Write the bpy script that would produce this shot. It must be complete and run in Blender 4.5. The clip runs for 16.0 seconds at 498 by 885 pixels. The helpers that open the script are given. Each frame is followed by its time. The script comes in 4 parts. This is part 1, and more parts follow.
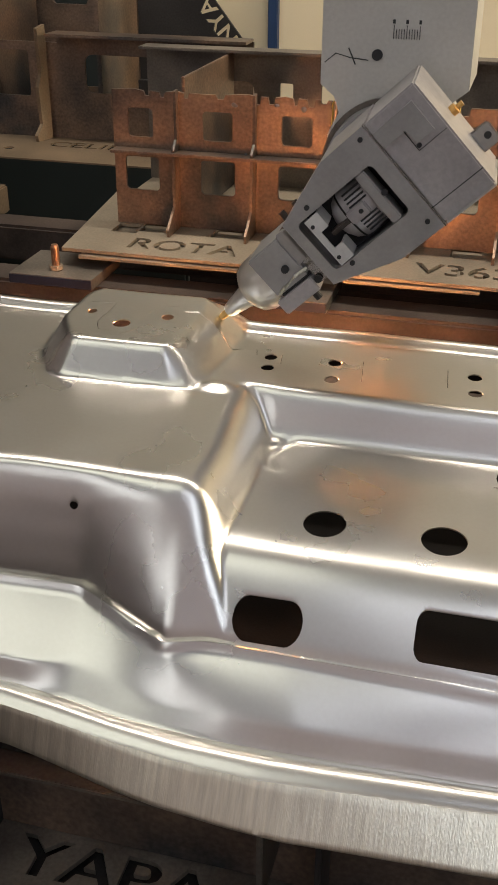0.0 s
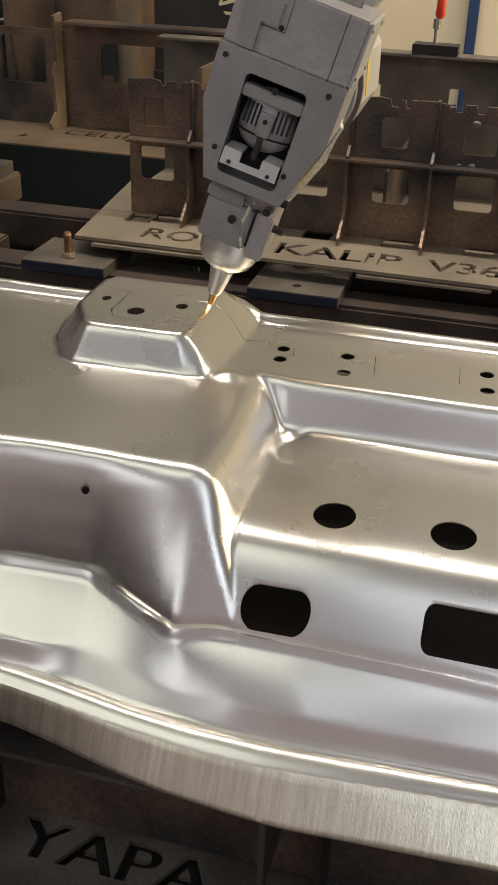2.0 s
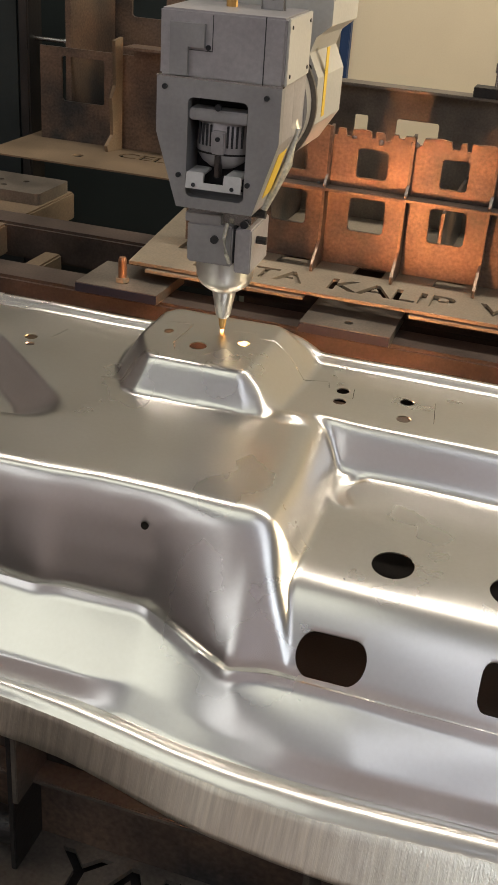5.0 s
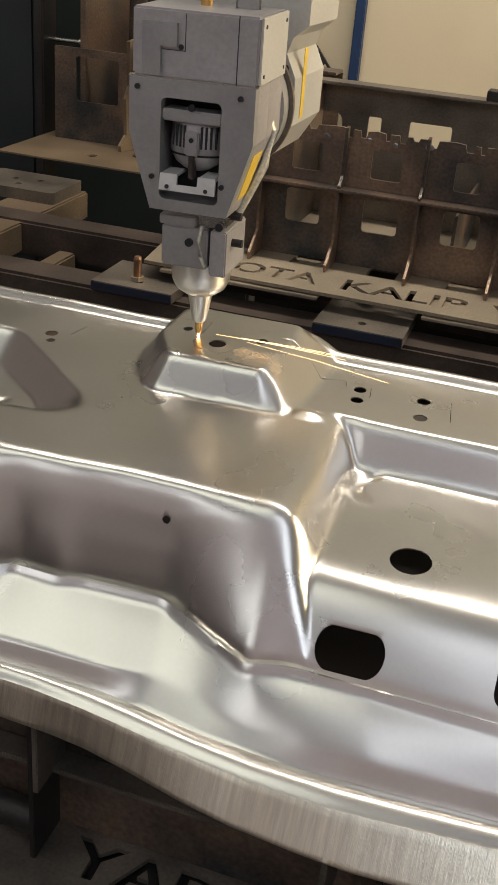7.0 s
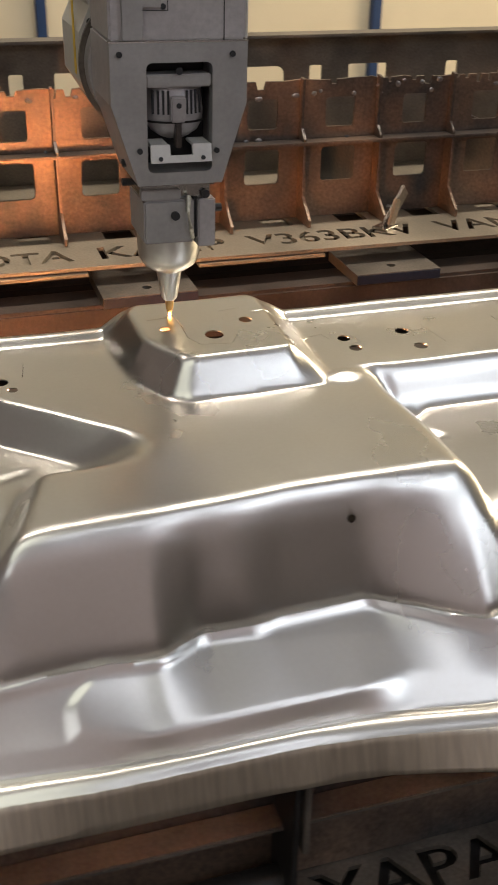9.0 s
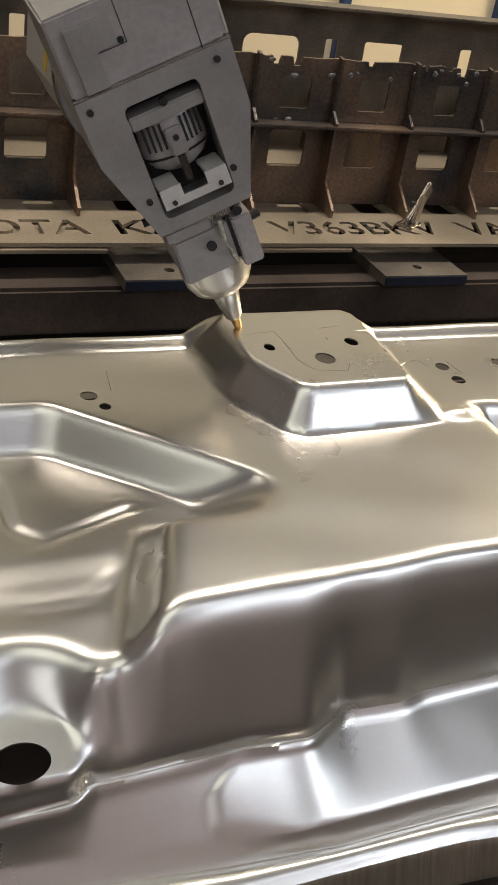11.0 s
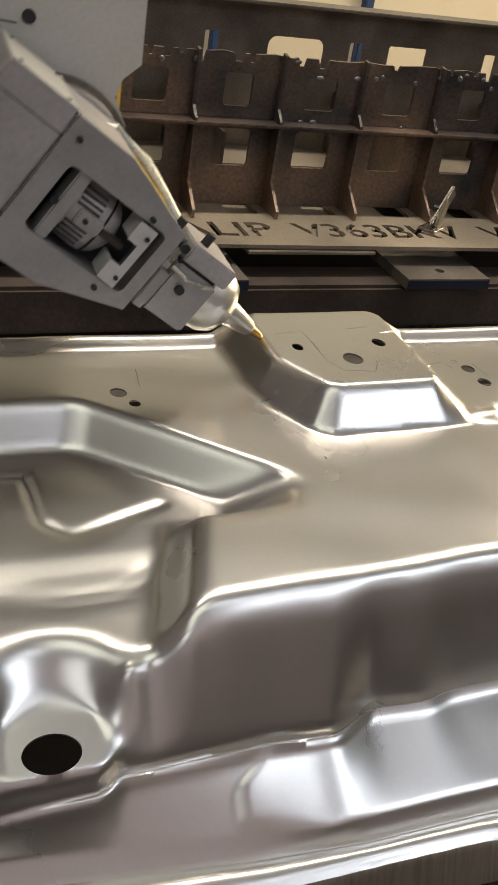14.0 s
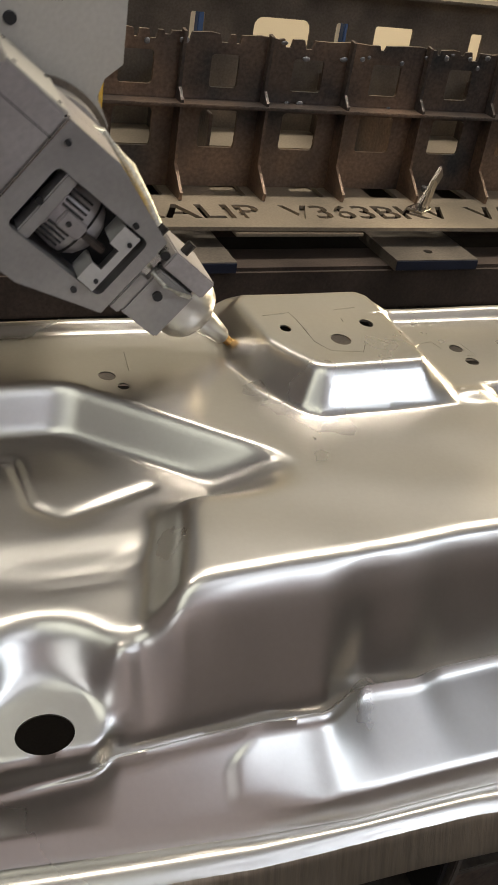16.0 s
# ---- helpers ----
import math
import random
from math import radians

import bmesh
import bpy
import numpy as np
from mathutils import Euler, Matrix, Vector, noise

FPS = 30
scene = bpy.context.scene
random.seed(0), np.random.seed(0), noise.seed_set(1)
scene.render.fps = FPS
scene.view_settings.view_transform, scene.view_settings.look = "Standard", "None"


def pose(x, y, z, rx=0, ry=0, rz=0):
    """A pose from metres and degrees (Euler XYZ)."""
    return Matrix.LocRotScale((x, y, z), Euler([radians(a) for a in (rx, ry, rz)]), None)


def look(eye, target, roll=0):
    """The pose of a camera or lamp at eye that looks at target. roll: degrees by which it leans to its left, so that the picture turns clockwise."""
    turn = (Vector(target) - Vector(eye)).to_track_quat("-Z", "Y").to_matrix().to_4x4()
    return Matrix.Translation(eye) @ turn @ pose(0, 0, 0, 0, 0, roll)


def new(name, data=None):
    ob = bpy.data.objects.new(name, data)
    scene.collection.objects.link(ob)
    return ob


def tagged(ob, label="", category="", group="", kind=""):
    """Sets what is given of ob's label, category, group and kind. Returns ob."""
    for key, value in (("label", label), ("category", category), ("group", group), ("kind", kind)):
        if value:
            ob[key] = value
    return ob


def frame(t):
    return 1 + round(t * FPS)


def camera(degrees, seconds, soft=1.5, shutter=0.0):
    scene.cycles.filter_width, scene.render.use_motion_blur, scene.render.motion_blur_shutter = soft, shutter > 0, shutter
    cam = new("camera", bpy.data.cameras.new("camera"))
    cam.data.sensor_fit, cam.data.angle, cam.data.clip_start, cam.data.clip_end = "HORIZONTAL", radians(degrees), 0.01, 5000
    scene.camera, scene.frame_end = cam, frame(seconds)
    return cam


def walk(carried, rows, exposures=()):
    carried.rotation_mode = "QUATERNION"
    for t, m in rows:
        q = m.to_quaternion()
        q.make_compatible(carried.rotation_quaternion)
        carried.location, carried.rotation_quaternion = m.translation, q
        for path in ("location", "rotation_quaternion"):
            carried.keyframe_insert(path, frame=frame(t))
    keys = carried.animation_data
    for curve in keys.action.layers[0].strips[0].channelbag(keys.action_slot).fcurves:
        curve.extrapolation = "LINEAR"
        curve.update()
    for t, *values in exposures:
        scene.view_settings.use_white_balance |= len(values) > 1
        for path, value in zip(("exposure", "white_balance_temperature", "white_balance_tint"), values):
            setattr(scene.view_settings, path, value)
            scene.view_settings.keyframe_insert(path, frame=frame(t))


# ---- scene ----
cam = camera(26.9, 16.0, 1.5, 0.5)
PATH = [
    (0, (0.25, -1.038, 0.477), (-0.195, 0.667, -0.469), 0.4),
    (0.5, (0.247, -1.038, 0.48), (-0.195, 0.666, -0.471), 0.7),
    (1, (0.243, -1.038, 0.479), (-0.199, 0.666, -0.471), 1.1),
    (1.5, (0.242, -1.039, 0.48), (-0.203, 0.662, -0.473), 1.2),
    (2, (0.242, -1.046, 0.474), (-0.205, 0.654, -0.48), 1.9),
    (2.5, (0.237, -1.048, 0.475), (-0.204, 0.655, -0.476), 2.3),
    (3, (0.235, -1.046, 0.477), (-0.208, 0.66, -0.467), 2.2),
    (3.5, (0.227, -1.048, 0.482), (-0.219, 0.664, -0.452), 2.9),
    (4, (0.224, -1.042, 0.485), (-0.247, 0.667, -0.442), 3.1),
    (4.5, (0.208, -1.043, 0.489), (-0.278, 0.664, -0.434), 4.0),
    (7, (0.189, -1.067, 0.49), (-0.31, 0.639, -0.428), 4.9),
    (7.5, (0.108, -1.058, 0.468), (-0.267, 0.681, -0.446), 4.9),
    (8, (-0.152, -1.037, 0.446), (-0.11, 0.742, -0.466), 0.8),
    (8.5, (-0.276, -1.035, 0.465), (-0.008, 0.706, -0.483), 0.9),
    (9, (-0.441, -0.995, 0.471), (0.091, 0.674, -0.494), 1.1),
    (9.5, (-0.571, -0.886, 0.484), (0.107, 0.7, -0.527), 3.5),
    (10, (-0.604, -0.811, 0.48), (0.111, 0.748, -0.548), 6.8),
    (12.5, (-0.634, -0.791, 0.47), (0.14, 0.742, -0.556), 10.4),
    (13, (-0.635, -0.796, 0.471), (0.135, 0.741, -0.552), 10.2),
    (13.5, (-0.639, -0.799, 0.468), (0.118, 0.747, -0.551), 10.0),
    (14, (-0.638, -0.797, 0.469), (0.103, 0.754, -0.555), 10.0),
    (14.5, (-0.635, -0.797, 0.471), (0.106, 0.749, -0.559), 9.9),
    (15, (-0.637, -0.795, 0.467), (0.116, 0.741, -0.569), 10.0),
    (15.5, (-0.637, -0.798, 0.469), (0.118, 0.733, -0.572), 10.0),
    (16, (-0.637, -0.802, 0.469), (0.116, 0.727, -0.578), 9.7),
]
walk(cam, [(t, look(eye, target, roll)) for t, eye, target, roll in PATH])

# ---- world and lamps ----
world = bpy.data.worlds.new("world")
scene.world = world
world.use_nodes = True
world.node_tree.nodes["Background"].inputs[0].default_value = (0.9, 0.85, 0.75, 1)
world.node_tree.nodes["Background"].inputs[1].default_value = 0.15
scene.view_settings.exposure = 0.0


def area_lamp(name, at, target, sx, sy, power, colour):
    data = bpy.data.lights.new(name, "AREA")
    data.shape, data.size, data.size_y = "RECTANGLE", sx, sy
    data.energy, data.color = power, colour
    ob = new(name, data)
    ob.matrix_world = look(at, target)
    return ob


# No lamp is in view; all are added for reflections on the zinc and fill.
LAMPS = [
    ("south_reflection_lamp", (-1.75, -3.0, 1.60), (-0.6, 0.0, 0.2), 1.9, 1.2, 12, (0.92, 0.96, 0.98)),
    ("southeast_reflection_lamp", (1.65, -2.8, 1.98), (0.0, -0.2, 0.0), 1.8, 0.8, 20, (0.80, 0.89, 1.0)),
    ("overhead_reflection_lamp", (-1.55, -1.3, 2.5), (-1.55, -1.3, 0), 2.6, 1.2, 13, (0.97, 1.0, 0.86)),
    ("overhead_reflection_lamp", (0.75, -2.1, 2.5), (0.75, -2.1, 0), 1.6, 0.5, 6, (0.88, 0.92, 1.0)),
    ("overhead_fill_lamp", (0.2, 0.95, 2.5), (0.2, 1.1, 0), 3.4, 0.16, 80, (1.0, 0.92, 0.79)),
    ("east_reflection_lamp", (2.9, 1.05, 0.9), (0.0, -0.1, 0.0), 2.1, 1.4, 110, (1.0, 0.83, 0.57)),
]
for lamp in LAMPS:
    area_lamp(*lamp)


# ---- materials ----
def material(name, colour, rough=0.5, metal=0.0, vary=0.15, scale=8.0, bump=0.05, stretch=(1, 1, 1), second=None, mix=0.5, fine=220.0,
             rough_vary=0.1):
    m = bpy.data.materials.new(name)
    m.use_nodes = True
    nt = m.node_tree
    b = nt.nodes["Principled BSDF"]
    b.inputs["Metallic"].default_value = metal
    co = nt.nodes.new("ShaderNodeTexCoord")
    mp = nt.nodes.new("ShaderNodeMapping")
    mp.inputs["Scale"].default_value = stretch
    nt.links.new(co.outputs["Object"], mp.inputs["Vector"])
    big = nt.nodes.new("ShaderNodeTexNoise")
    big.inputs["Scale"].default_value, big.inputs["Detail"].default_value = scale, 6
    small = nt.nodes.new("ShaderNodeTexNoise")
    small.inputs["Scale"].default_value, small.inputs["Detail"].default_value = fine, 3
    nt.links.new(mp.outputs[0], big.inputs["Vector"])
    nt.links.new(mp.outputs[0], small.inputs["Vector"])
    ramp = nt.nodes.new("ShaderNodeValToRGB")
    lo = tuple(c * (1 - vary) for c in colour)
    hi = tuple(min(1, c * (1 + vary)) for c in (second or colour))
    ramp.color_ramp.elements[0].position, ramp.color_ramp.elements[0].color = 0.5 - mix * 0.4, (*lo, 1)
    ramp.color_ramp.elements[1].position, ramp.color_ramp.elements[1].color = 0.5 + mix * 0.4, (*hi, 1)
    nt.links.new(big.outputs["Fac"], ramp.inputs["Fac"])
    grain = nt.nodes.new("ShaderNodeMix")
    grain.data_type, grain.blend_type = "RGBA", "OVERLAY"
    grain.inputs[0].default_value = min(0.6, vary * 1.5)
    nt.links.new(ramp.outputs["Color"], grain.inputs[6])
    nt.links.new(small.outputs["Fac"], grain.inputs[7])
    nt.links.new(grain.outputs[2], b.inputs["Base Color"])
    rr = nt.nodes.new("ShaderNodeMapRange")
    rr.inputs["To Min"].default_value = max(0.02, rough - rough_vary)
    rr.inputs["To Max"].default_value = min(1, rough + rough_vary)
    nt.links.new(big.outputs["Fac"], rr.inputs["Value"])
    nt.links.new(rr.outputs[0], b.inputs["Roughness"])
    if bump:
        bp = nt.nodes.new("ShaderNodeBump")
        bp.inputs["Strength"].default_value, bp.inputs["Distance"].default_value = bump, 0.002
        nt.links.new(small.outputs["Fac"], bp.inputs["Height"])
        nt.links.new(bp.outputs[0], b.inputs["Normal"])
    return m


def glow(name, colour, strength):
    m = bpy.data.materials.new(name)
    m.use_nodes = True
    b = m.node_tree.nodes["Principled BSDF"]
    b.inputs["Base Color"].default_value = (*colour, 1)
    b.inputs["Emission Color"].default_value = (*colour, 1)
    b.inputs["Emission Strength"].default_value = strength
    return m


ZINC = material("zinc_sheet", (0.68, 0.655, 0.62), 0.285, 1.0, 0.05, 6, 0.02, rough_vary=0.05)
ZINC_BRUSHED = material("brushed_zinc", (0.66, 0.61, 0.50), 0.34, 1.0, 0.14, 3, 0.16, (90, 5, 5), fine=14, rough_vary=0.08)
STEEL_DARK = material("rusty_dark_steel", (0.078, 0.080, 0.085), 0.38, 0.6, 0.35, 5, 0.2, second=(0.185, 0.125, 0.088), mix=0.35, fine=160)
STEEL_PLATE = material("mill_steel_plate", (0.25, 0.21, 0.16), 0.5, 0.4, 0.2, 5, 0.1, second=(0.32, 0.26, 0.19))
# Brown steel; on the left base plate its darkness stands in for shade.
STEEL_BROWN = material("brown_steel_and_shaded_plate", (0.15, 0.11, 0.072), 0.5, 0.4, 0.25, 5, 0.1, second=(0.20, 0.145, 0.095))
STEEL_PAD = material("oiled_grey_steel", (0.13, 0.115, 0.10), 0.42, 0.6, 0.25, 9, 0.1, second=(0.20, 0.17, 0.14))
STEEL_BLACK = material("blackened_steel", (0.03, 0.027, 0.026), 0.5, 0.4, 0.3, 7, 0.15)
STEEL_BEAM = material("brown_steel_beam", (0.05, 0.038, 0.032), 0.5, 0.3, 0.3, 7, 0.15, second=(0.075, 0.055, 0.045))
HEAD_GREY = material("anodised_grey", (0.37, 0.355, 0.345), 0.45, 0.55, 0.08, 14, 0.03, second=(0.41, 0.395, 0.385))
HEAD_FACE = material("grey_cover", (0.43, 0.40, 0.40), 0.42, 0.5, 0.12, 12, 0.03, second=(0.47, 0.445, 0.44))
ARM_WHITE = material("light_grey_paint", (0.52, 0.50, 0.46), 0.4, 0.2, 0.08, 9, 0.02)
WELD = material("grey_weld", (0.20, 0.20, 0.21), 0.5, 0.8, 0.3, 60, 0.4)
MILLED = material("milled_aluminium", (0.60, 0.585, 0.56), 0.38, 0.35, 0.08, 40, 0.03)
CHROME = material("polished_steel", (0.66, 0.65, 0.62), 0.22, 1.0, 0.06, 30, 0.02)
SATIN = material("satin_aluminium", (0.76, 0.72, 0.65), 0.36, 0.95, 0.06, 30, 0.03)
COPPER = material("dull_copper", (0.42, 0.24, 0.15), 0.4, 0.9, 0.15, 40, 0.05)
BRASS = material("copper_nozzle", (0.75, 0.45, 0.16), 0.3, 1.0, 0.1, 40, 0.02)
# Black of screws and bolts; also paints the shade inside gaps and recesses.
BLACK = material("black_parts_and_recess_shade", (0.018, 0.018, 0.02), 0.5, 0.0, 0.2, 10, 0)
YELLOW = material("yellow_label", (0.75, 0.50, 0.05), 0.5, 0.0, 0.1, 20, 0)
CABLE = material("braided_cable", (0.55, 0.53, 0.45), 0.4, 0.6, 0.2, 300, 0.1)
WALL = material("cream_panel", (0.66, 0.56, 0.40), 0.6, 0.0, 0.05, 3, 0.03)
# The next three colour unseen walls, picked for what the zinc mirrors.
WALL_GREY = material("grey_beige_reflector", (0.29, 0.28, 0.235), 0.6, 0.0, 0.05, 3, 0.03)
DUSK = material("dark_mauve_reflector", (0.17, 0.15, 0.165), 0.6, 0.0, 0.1, 3, 0.03)
LILAC = material("pale_lilac_reflector", (0.58, 0.53, 0.62), 0.6, 0.0, 0.05, 3, 0.03)
# Navy that stands in for shade on the pad fronts.
NAVY = material("navy_shade", (0.012, 0.016, 0.034), 0.55, 0.1, 0.2, 10, 0.05)
BLUE = material("blue_post", (0.02, 0.045, 0.12), 0.5, 0.1, 0.1, 10, 0)
TEAL = material("dark_teal_panel", (0.018, 0.024, 0.025), 0.45, 0.1, 0.15, 4, 0.02)
FLOOR = material("concrete", (0.035, 0.03, 0.028), 0.7, 0.0, 0.25, 4, 0.2)
# Unseen overhead surface, bluish so the panel reflects that tone.
CEIL = material("bluish_ceiling_reflector", (0.56, 0.62, 0.78), 0.7, 0.0, 0.05, 3, 0)
RED = material("red_rubber", (0.70, 0.06, 0.02), 0.4, 0.0, 0.1, 30, 0)
SPARK = glow("white_hot_spark", (1.0, 0.45, 0.12), 14)
FLARE = glow("orange_cutting_fire", (1.0, 0.42, 0.17), 380)
STREAK = glow("yellow_spark_trail", (1.0, 0.62, 0.30), 4)
INK = material("black_ink", (0.03, 0.03, 0.03), 0.6, 0.0, 0.1, 30, 0)


# ---- mesh helpers ----
def part(name, bm, mat, parent=None, label="", smooth=None):
    me = bpy.data.meshes.new(name)
    bm.normal_update()
    bm.to_mesh(me)
    bm.free()
    for m in (mat if isinstance(mat, (list, tuple)) else [mat]):
        me.materials.append(m)
    if smooth is not None:
        for p in me.polygons:
            p.use_smooth = True
        me.set_sharp_from_angle(angle=radians(smooth))
    ob = new(name, me)
    if parent is not None:
        ob.parent = parent
    if label:
        ob["label"] = label
    return ob


def empty(name, label, category, group="", kind=""):
    ob = new(name)
    ob.empty_display_size = 0.05
    return tagged(ob, label, category, group, kind)


def add_box(bm, x0, x1, y0, y1, z0, z1, bevel=0.0, turn=None):
    r = bmesh.ops.create_cube(bm, size=1.0)
    m = Matrix.Translation(((x0 + x1) / 2, (y0 + y1) / 2, (z0 + z1) / 2)) @ Matrix.Diagonal((x1 - x0, y1 - y0, z1 - z0, 1))
    if turn is not None:
        m = turn @ m
    bmesh.ops.transform(bm, matrix=m, verts=r["verts"])
    if bevel:
        es = list({e for v in r["verts"] for e in v.link_edges})
        bmesh.ops.bevel(bm, geom=es, offset=bevel, segments=2, affect="EDGES", clamp_overlap=True)
    return bm


def box(x0, x1, y0, y1, z0, z1, bevel=0.0, turn=None):
    return add_box(bmesh.new(), x0, x1, y0, y1, z0, z1, bevel, turn)


def add_lathe(bm, prof, n=40, m=None):
    rings = []
    for r, z in prof:
        ring = []
        for i in range(n):
            a = 2 * math.pi * i / n
            v = Vector((r * math.cos(a), r * math.sin(a), z))
            ring.append(bm.verts.new(m @ v if m is not None else v))
        rings.append(ring)
    for a, b in zip(rings, rings[1:]):
        for i in range(n):
            bm.faces.new((a[i], a[(i + 1) % n], b[(i + 1) % n], b[i]))
    bm.faces.new(list(reversed(rings[0])))
    bm.faces.new(rings[-1])
    return bm


def lathe(prof, n=40, m=None):
    return add_lathe(bmesh.new(), prof, n, m)


def add_tube(bm, pts, r, n=8):
    pts = [Vector(p) for p in pts]
    rings = []
    for i, p in enumerate(pts):
        d = (pts[min(i + 1, len(pts) - 1)] - pts[max(i - 1, 0)]).normalized()
        q = d.to_track_quat("Z", "Y").to_matrix()
        rings.append([bm.verts.new(p + q @ Vector((r * math.cos(2 * math.pi * k / n), r * math.sin(2 * math.pi * k / n), 0))) for k in range(n)])
    for a, b in zip(rings, rings[1:]):
        for k in range(n):
            bm.faces.new((a[k], a[(k + 1) % n], b[(k + 1) % n], b[k]))
    bm.faces.new(list(reversed(rings[0])))
    bm.faces.new(rings[-1])
    return bm


def inside(px, py, loop):
    lp = np.asarray(loop, float)
    res = np.zeros(len(px), bool)
    near = (px >= lp[:, 0].min()) & (px <= lp[:, 0].max()) & (py >= lp[:, 1].min()) & (py <= lp[:, 1].max())
    if not near.any():
        return res
    x, y = px[near], py[near]
    c = np.zeros(len(x), bool)
    for (x0, y0), (x1, y1) in zip(lp, np.roll(lp, -1, 0)):
        if y0 != y1:
            c ^= ((y0 > y) != (y1 > y)) & (x < (x1 - x0) * (y - y0) / (y1 - y0) + x0)
    res[near] = c
    return res


import functools

from mathutils.geometry import delaunay_2d_cdt


def cut_sheet(outline, holes, extra=(), height=None, thick=0.004, even_odd=False, lines=()):
    """A sheet with real openings; lies in xy, its top at height(x, y) or 0. Returns vertex list and faces."""
    co, edges = [], []
    for lp in [outline] + list(holes):
        s = len(co)
        co += [Vector(p) for p in lp]
        edges += [(s + i, s + (i + 1) % len(lp)) for i in range(len(lp))]
    for ln in lines:
        s = len(co)
        co += [Vector(p) for p in ln]
        edges += [(s + i, s + i + 1) for i in range(len(ln) - 1)]
    co += [Vector(p) for p in extra]
    vs, _, fs, _, _, _ = delaunay_2d_cdt(co, edges, [], 0, 1e-6)
    V = np.array([(v[0], v[1]) for v in vs])
    T = np.array([tuple(f) for f in fs if len(f) == 3])
    C = V[T].mean(1)
    keep = inside(C[:, 0], C[:, 1], outline)
    if even_odd:
        odd = np.zeros(len(C), bool)
        for h in holes:
            odd ^= inside(C[:, 0], C[:, 1], h)
        keep &= ~odd
    else:
        for h in holes:
            keep &= ~inside(C[:, 0], C[:, 1], h)
    T = T[keep]
    a, b, c = V[T[:, 0]], V[T[:, 1]], V[T[:, 2]]
    flip = ((b - a)[:, 0] * (c - a)[:, 1] - (b - a)[:, 1] * (c - a)[:, 0]) < 0
    T[flip] = T[flip][:, ::-1]
    used = np.unique(T)
    remap = -np.ones(len(V), int)
    remap[used] = np.arange(len(used))
    V, T = V[used], remap[T]
    z = height(V[:, 0], V[:, 1]) if height else np.zeros(len(V))
    n = len(V)
    verts = np.vstack([np.column_stack([V, z]), np.column_stack([V, z - thick])])
    faces = [tuple(f) for f in T.tolist()] + [(f[2] + n, f[1] + n, f[0] + n) for f in T.tolist()]
    count = {}
    for f in T.tolist():
        for i in range(3):
            e = (f[i], f[(i + 1) % 3])
            count[e] = 1
    for (i, j) in list(count):
        if (j, i) not in count:
            faces.append((j, i, i + n, j + n))
    return verts, faces


def sheet_part(name, data, mat, parent=None, label="", smooth=None, place=None):
    verts, faces = data
    me = bpy.data.meshes.new(name)
    me.from_pydata([tuple(v) for v in verts], [], faces)
    for m in (mat if isinstance(mat, (list, tuple)) else [mat]):
        me.materials.append(m)
    if smooth is not None:
        for p in me.polygons:
            p.use_smooth = True
        me.set_sharp_from_angle(angle=radians(smooth))
    ob = new(name, me)
    if parent is not None:
        ob.parent = parent
    if place is not None:
        ob.matrix_basis = place
    if label:
        ob["label"] = label
    return ob


def circle(cx, cy, rx, ry=None, n=28, turn=0.0):
    ry = rx if ry is None else ry
    t = radians(turn)
    out = []
    for i in range(n):
        a = 2 * math.pi * i / n
        u, v = rx * math.cos(a), ry * math.sin(a)
        out.append((cx + u * math.cos(t) - v * math.sin(t), cy + u * math.sin(t) + v * math.cos(t)))
    return out


def rounded(x0, x1, y0, y1, r, n=6):
    out = []
    for cx, cy, a0 in ((x1 - r, y1 - r, 0), (x0 + r, y1 - r, 90), (x0 + r, y0 + r, 180), (x1 - r, y0 + r, 270)):
        for i in range(n + 1):
            a = radians(a0 + 90 * i / n)
            out.append((cx + r * math.cos(a), cy + r * math.sin(a)))
    return out


def slit(pts, w):
    """A thin cut along a line, as a closed outline."""
    p = [Vector(q) for q in pts]
    a, b = [], []
    for i, q in enumerate(p):
        d = (p[min(i + 1, len(p) - 1)] - p[max(i - 1, 0)]).normalized()
        n = Vector((-d.y, d.x)) * w
        a.append(tuple(q + n))
        b.append(tuple(q - n))
    return a + b[::-1]


def letter_loops(text, x0, y0, height, width, bold=0.0):
    """Outlines of a text, lying in xy from (x0, y0), as wide and high as told."""
    cu = bpy.data.curves.new("lettering", "FONT")
    cu.body, cu.size, cu.offset, cu.resolution_u = text, 1.0, bold, 3
    ob = new("lettering", cu)
    bpy.context.view_layer.update()
    me = ob.evaluated_get(bpy.context.evaluated_depsgraph_get()).to_mesh()
    co = [Vector(v.co) for v in me.vertices]
    cnt = {}
    for p in me.polygons:
        vs = list(p.vertices)
        for i in range(len(vs)):
            cnt[(vs[i], vs[(i + 1) % len(vs)])] = 1
    nxt = {}
    for (i, j) in cnt:
        if (j, i) not in cnt:
            nxt.setdefault(i, []).append(j)
    loops = []
    while nxt:
        s = next(iter(nxt))
        lp, cur = [], s
        while True:
            lp.append(cur)
            out = nxt[cur]
            k = out.pop()
            if not out:
                del nxt[cur]
            cur = k
            if cur == s or cur not in nxt:
                break
        if len(lp) > 2:
            loops.append([(co[i].x, co[i].y) for i in lp])
    bpy.data.objects.remove(ob)
    bpy.data.curves.remove(cu)
    xs = [p[0] for l in loops for p in l]
    ys = [p[1] for l in loops for p in l]
    sx, sy = width / (max(xs) - min(xs)), height / (max(ys) - min(ys))
    return [[(x0 + (px - min(xs)) * sx, y0 + (py - min(ys)) * sy) for px, py in l] for l in loops]


